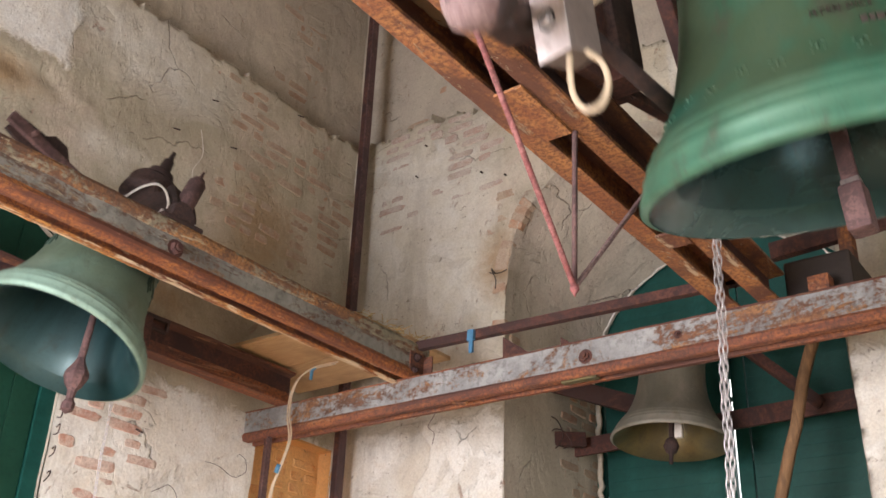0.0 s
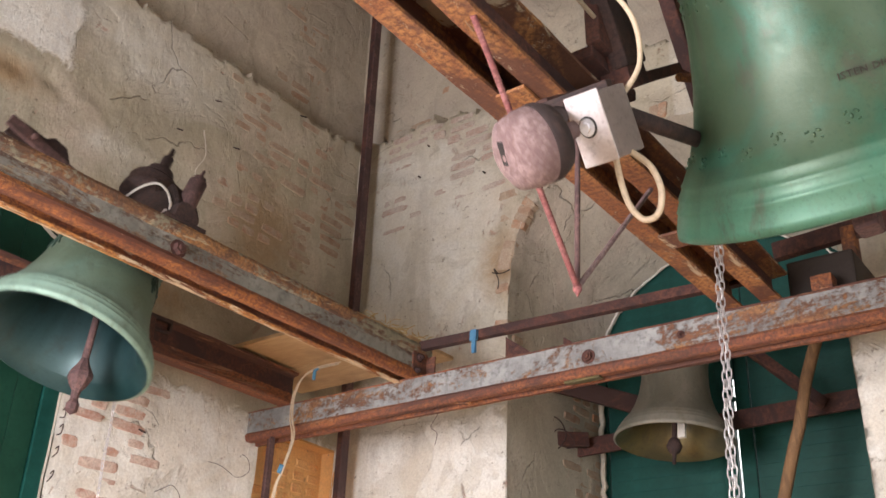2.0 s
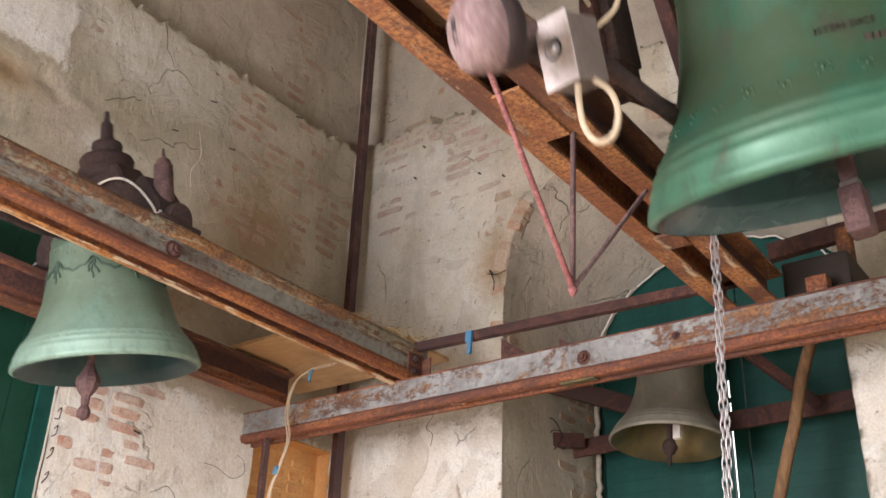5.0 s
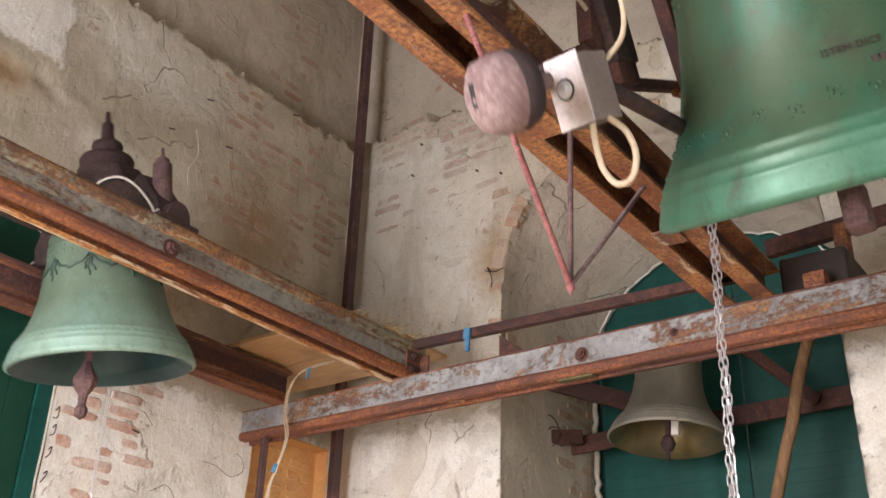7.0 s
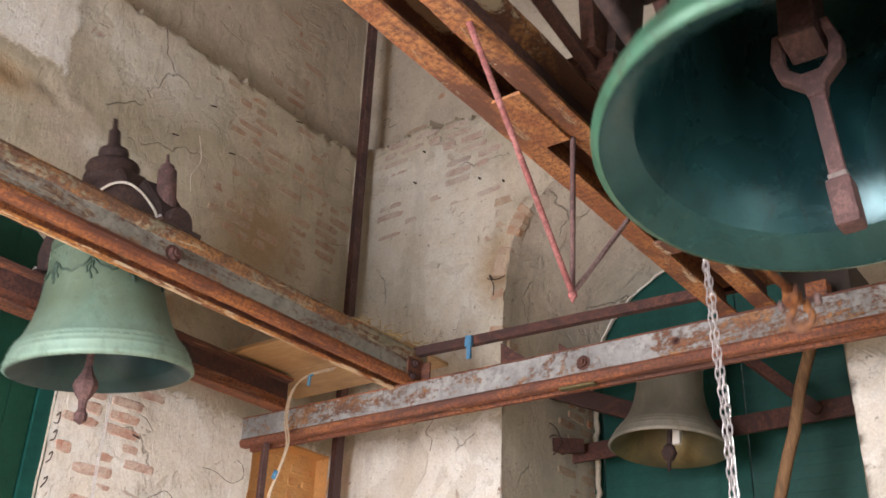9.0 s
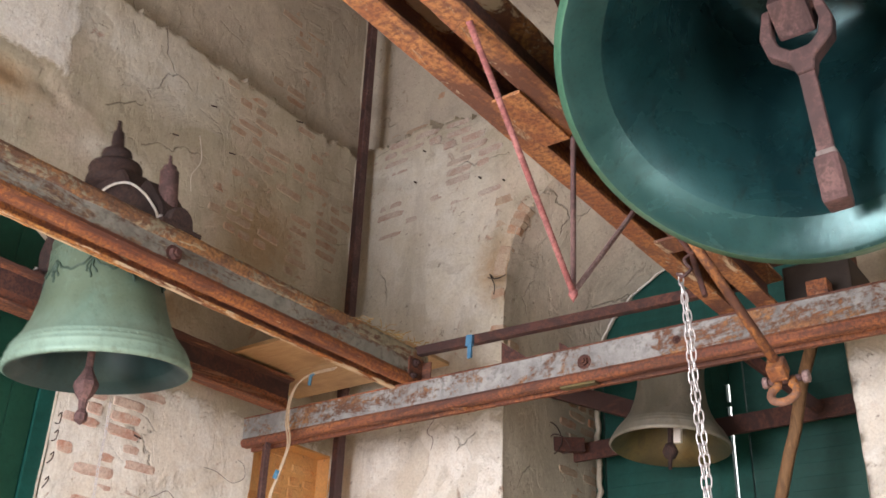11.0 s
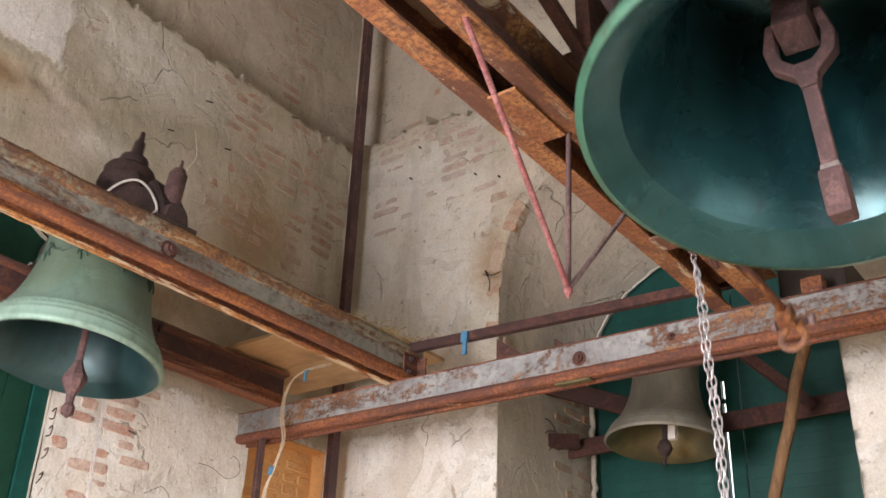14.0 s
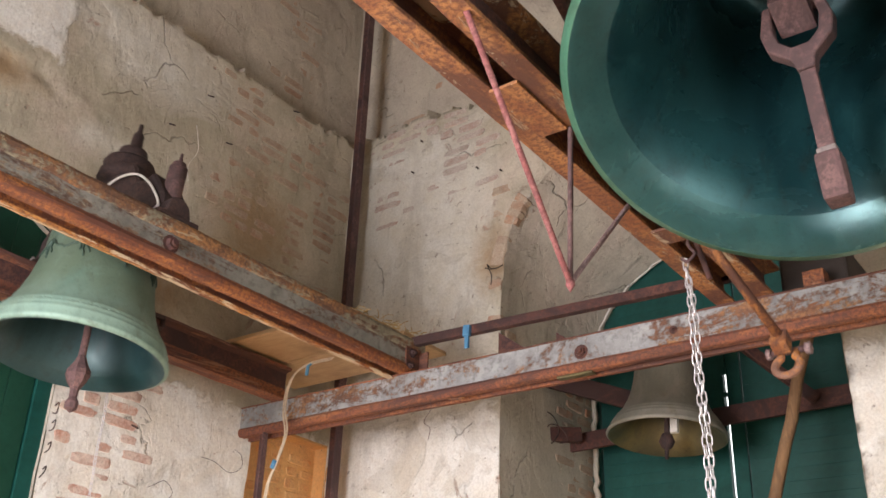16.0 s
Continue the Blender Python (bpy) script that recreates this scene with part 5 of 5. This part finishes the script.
# ---- bricks and broken plaster ----
def brick_mesh(k, length):
    random.seed(40 + k)
    bm = bmesh.new()
    n, loops = 12, []
    for grow, y in ((1.0, 0.05), (0.97, 0.006), (0.86, 0.0)):
        loops.append([])
        for i in range(n):
            a = math.tau * (i + 0.5) / n
            wob = random.uniform(0.86, 1.04)
            u = length / 2 * math.copysign(abs(math.cos(a)) ** 0.30, math.cos(a)) * grow
            w = 0.032 * math.copysign(abs(math.sin(a)) ** 0.36, math.sin(a)) * grow
            loops[-1].append(bm.verts.new((u * wob, y, w * random.uniform(0.74, 1.05))))
    for p, q in zip(loops, loops[1:]):
        for i in range(n):
            bm.faces.new((p[i], p[(i + 1) % n], q[(i + 1) % n], q[i]))
    bm.faces.new(loops[-1])
    bmesh.ops.recalc_face_normals(bm, faces=bm.faces[:])
    data = bpy.data.meshes.new("brick")
    bm.to_mesh(data)
    bm.free()
    return data


def lay(parent, mats, region, at, seed, share, proud=0.001, lengths=(0.25, 0.12), hole=None, thin=0.85):
    """Bricks in courses over a region of a wall, with those left out that the plaster still covers."""
    shapes = [[brick_mesh(k + 7 * j, ln) for k in range(5)] for j, ln in enumerate(lengths)]
    for group in shapes:
        for d in group:
            d.materials.append(mats)
    rnd = random.Random(seed)
    u0, u1, z0, z1 = region
    z, row = z0, 0
    while z < z1:
        u = u0 + (0.13 if row % 2 else 0.0)
        while u < u1:
            ln = 0 if rnd.random() < 0.55 else 1
            step = lengths[ln] + 0.015
            c = u + lengths[ln] / 2
            edge = min((c - u0) / (u1 - u0), (u1 - c) / (u1 - u0), (z - z0) / (z1 - z0) + 0.12, (z1 - z) / (z1 - z0) + 0.12)
            cover = noise.noise(Vector((c * 2.6, z * 3.4, seed))) + 0.45 * noise.noise(Vector((c * 7, z * 9, seed)))
            inside = hole and any(hole(c + a, z + b) for a in (-0.07, 0.07) for b in (-0.04, 0.04))
            if not inside and cover + min(edge, 0.3) * 1.4 - 0.25 > 0.62 - share:
                o = new("brick", rnd.choice(shapes[ln]))
                o.parent = parent
                o.matrix_basis = at(c, z, proud + rnd.uniform(-0.004, 0.004)) @ pose(0, 0, 0, rnd.uniform(-1, 1), rnd.uniform(-2, 2), rnd.uniform(-1, 1)) @ Matrix.Diagonal((rnd.uniform(0.85, 1.0), 1, rnd.uniform(thin, 1.05), 1))
            u += step
        z += 0.078
        row += 1


def surface(u, z, seed, relief=0.012):
    p = Vector((u * 1.0 + seed, z, seed * 2.7))
    return relief * (noise.fractal(p * 1.1, 0.9, 2.1, 4) + 0.5 * noise.noise(p * 6))


west = lambda u, z, d: Matrix.Translation((X_LEFT + surface(u, z, 3.1) + d, u, z)) @ pose(0, 0, 0, 0, 0, 90)
north = lambda u, z, d: Matrix.Translation((u, Y_BACK - surface(u, z, 8.3) - d, z))
lay(left_wall, BRICK_PALE, (2.80, 3.40, 2.3, 3.32), west, 1.7, 0.92, hole=LEFT_HOLE)
lay(left_wall, BRICK, (3.50, 4.60, 4.45, 5.58), west, 5.2, 0.74)
lay(back_wall, BRICK_WASHED, (-4.35, -3.50, 5.35, 5.62), north, 2.4, 0.62, hole=BACK_HOLE, thin=0.55)
lay(back_wall, BRICK_WASHED, (-3.80, -3.05, 4.88, 5.32), north, 6.6, 0.62, hole=BACK_HOLE, thin=0.55)
lay(back_wall, BRICK_WASHED, (-4.38, -3.85, 4.3, 5.25), north, 9.1, 0.30, hole=BACK_HOLE, thin=0.55)
lay(back_wall, BRICK, (-3.40, -2.75, 4.30, 4.95), north, 3.3, 0.60, hole=BACK_HOLE)
lay(back_wall, BRICK, (-1.18, -0.85, 2.7, 3.6), north, 4.4, 0.42, hole=BACK_HOLE)
up_west = lambda u, z, d: Matrix.Translation((X_LEFT - 0.17 + surface(u, z, 3.1) + d, u, z)) @ pose(0, 0, 0, 0, 0, 90)
up_north = lambda u, z, d: Matrix.Translation((u, Y_BACK + 0.17 - surface(u, z, 8.3) - d, z))
lay(left_wall, BRICK, (3.9, 4.9, 5.72, 6.7), up_west, 7.7, 0.42)
lay(back_wall, BRICK, (-4.45, -3.2, 5.72, 6.4), up_north, 8.8, 0.42)
# raw brick in the corner niche, warm light in its orange, and along the broken edge of the reveal
niche = lambda u, z, d: Matrix.Translation((X_LEFT - 0.11 + d, u, z)) @ pose(0, 0, 0, 0, 0, 90)
lay(left_wall, BRICK_RAW, (4.13, 4.78, 2.2, 3.3), niche, 1.1, 0.75, 0.006)
jamb = lambda u, z, d: Matrix.Translation((-3.16 + d, u, z)) @ pose(0, 0, 0, 0, 0, 90)
lay(back_wall, BRICK, (5.42, 5.98, 2.3, 3.75), jamb, 2.2, 1.0, 0.006)


# brick laid bare along the worn edge of the big arch
voussoir = [brick_mesh(60 + k, 0.11) for k in range(5)]
for d in voussoir:
    d.materials.append(BRICK)
rnd = random.Random(12)
for k in range(34):
    a = radians(180 - k * 3.0)
    z0 = 4.2 + 0.85 * math.sin(a)
    if noise.noise(Vector((k * 0.33, 4.1, 0.7))) > -0.16:
        o = new("brick", rnd.choice(voussoir))
        o.parent = back_wall
        x0 = -2.18 + 0.98 * math.cos(a)
        o.matrix_basis = Matrix.Translation((x0 + 0.050 * math.cos(a), Y_BACK - surface(x0, z0, 8.3) - rnd.uniform(0.001, 0.010), z0 + 0.050 * math.sin(a))) @ pose(0, 0, 0, rnd.uniform(-3, 3), -math.degrees(a) + rnd.uniform(-8, 8), rnd.uniform(-3, 3))
for k in range(4):
    z0 = 3.95 + k * 0.08
    if noise.noise(Vector((k * 0.5, 9.1, 0.7))) > -0.2:
        o = new("brick", rnd.choice(voussoir))
        o.parent = back_wall
        o.matrix_basis = Matrix.Translation((-3.21, Y_BACK - surface(-3.2, z0, 8.3) - rnd.uniform(0.001, 0.008), z0)) @ pose(0, 0, 0, rnd.uniform(-3, 3), rnd.uniform(-6, 6), rnd.uniform(-3, 3))
soffit = lambda u, z, d: Matrix.Translation((-3.16 + d, u, z)) @ pose(0, 0, 0, 0, 0, 90)
lay(back_wall, BRICK, (4.85, 5.35, 3.4, 4.2), soffit, 4.9, 0.45, 0.004)

# broken edge of plaster along the inner arch, the light it catches painted as white
edge = [(-2.18 - 0.97 * math.cos(a), 5.86, 3.84 + 0.85 * math.sin(a)) for a in [radians(18 + k * 3) for k in range(45)]]
edge = [Vector(p) + Vector((random.uniform(-0.012, 0.012), random.uniform(-0.02, 0.02), random.uniform(-0.012, 0.012))) for p in edge]
part("broken_edge", tube(edge, 0.007, 6), PLASTER_WHITE, back_wall, "broken plaster edge coloured pale as if lit")


# ---- what moves ----
def swing(t, c, a0, a1, w, w2, p):
    """The angle of a bell that loses a little of its swing, in radians."""
    s = t - 2.1
    return c + (a0 + a1 * t / 10) * math.cos(w * s + w2 * (s / 10) ** 2 - p)


def motions():
    times = [k * 0.1 for k in range(161)]
    big = lambda t: swing(t, -0.0458, 0.7344, -0.166, 2.4667, -0.0632, -0.0407)
    mid = lambda t: swing(t, -0.0216, -0.5601, 0.1154, 3.1154, -0.0096, 0.6859)
    walk(bell2, [(t, pose(*BELL2, math.degrees(big(t)))) for t in times])
    walk(bell1, [(t, pose(*BELL1, math.degrees(mid(t)))) for t in times])
    walk(clapper2, [(t, pose(0, 0, -0.19, 3.0 - 1.0 * math.degrees(big(t)), -4)) for t in times])
    walk(clapper1, [(t, pose(0, 0, 0.03, -0.75 * math.degrees(mid(t)))) for t in times])
    rows = []
    for t in times:
        p = Vector(BELL2) + Matrix.Rotation(big(t), 3, "X") @ HOOK
        rows.append((t, pose(p.x, p.y, p.z, 3 * math.sin(2.46 * t), 2 * math.cos(2.46 * t))))
    walk(chain2, rows)


motions()
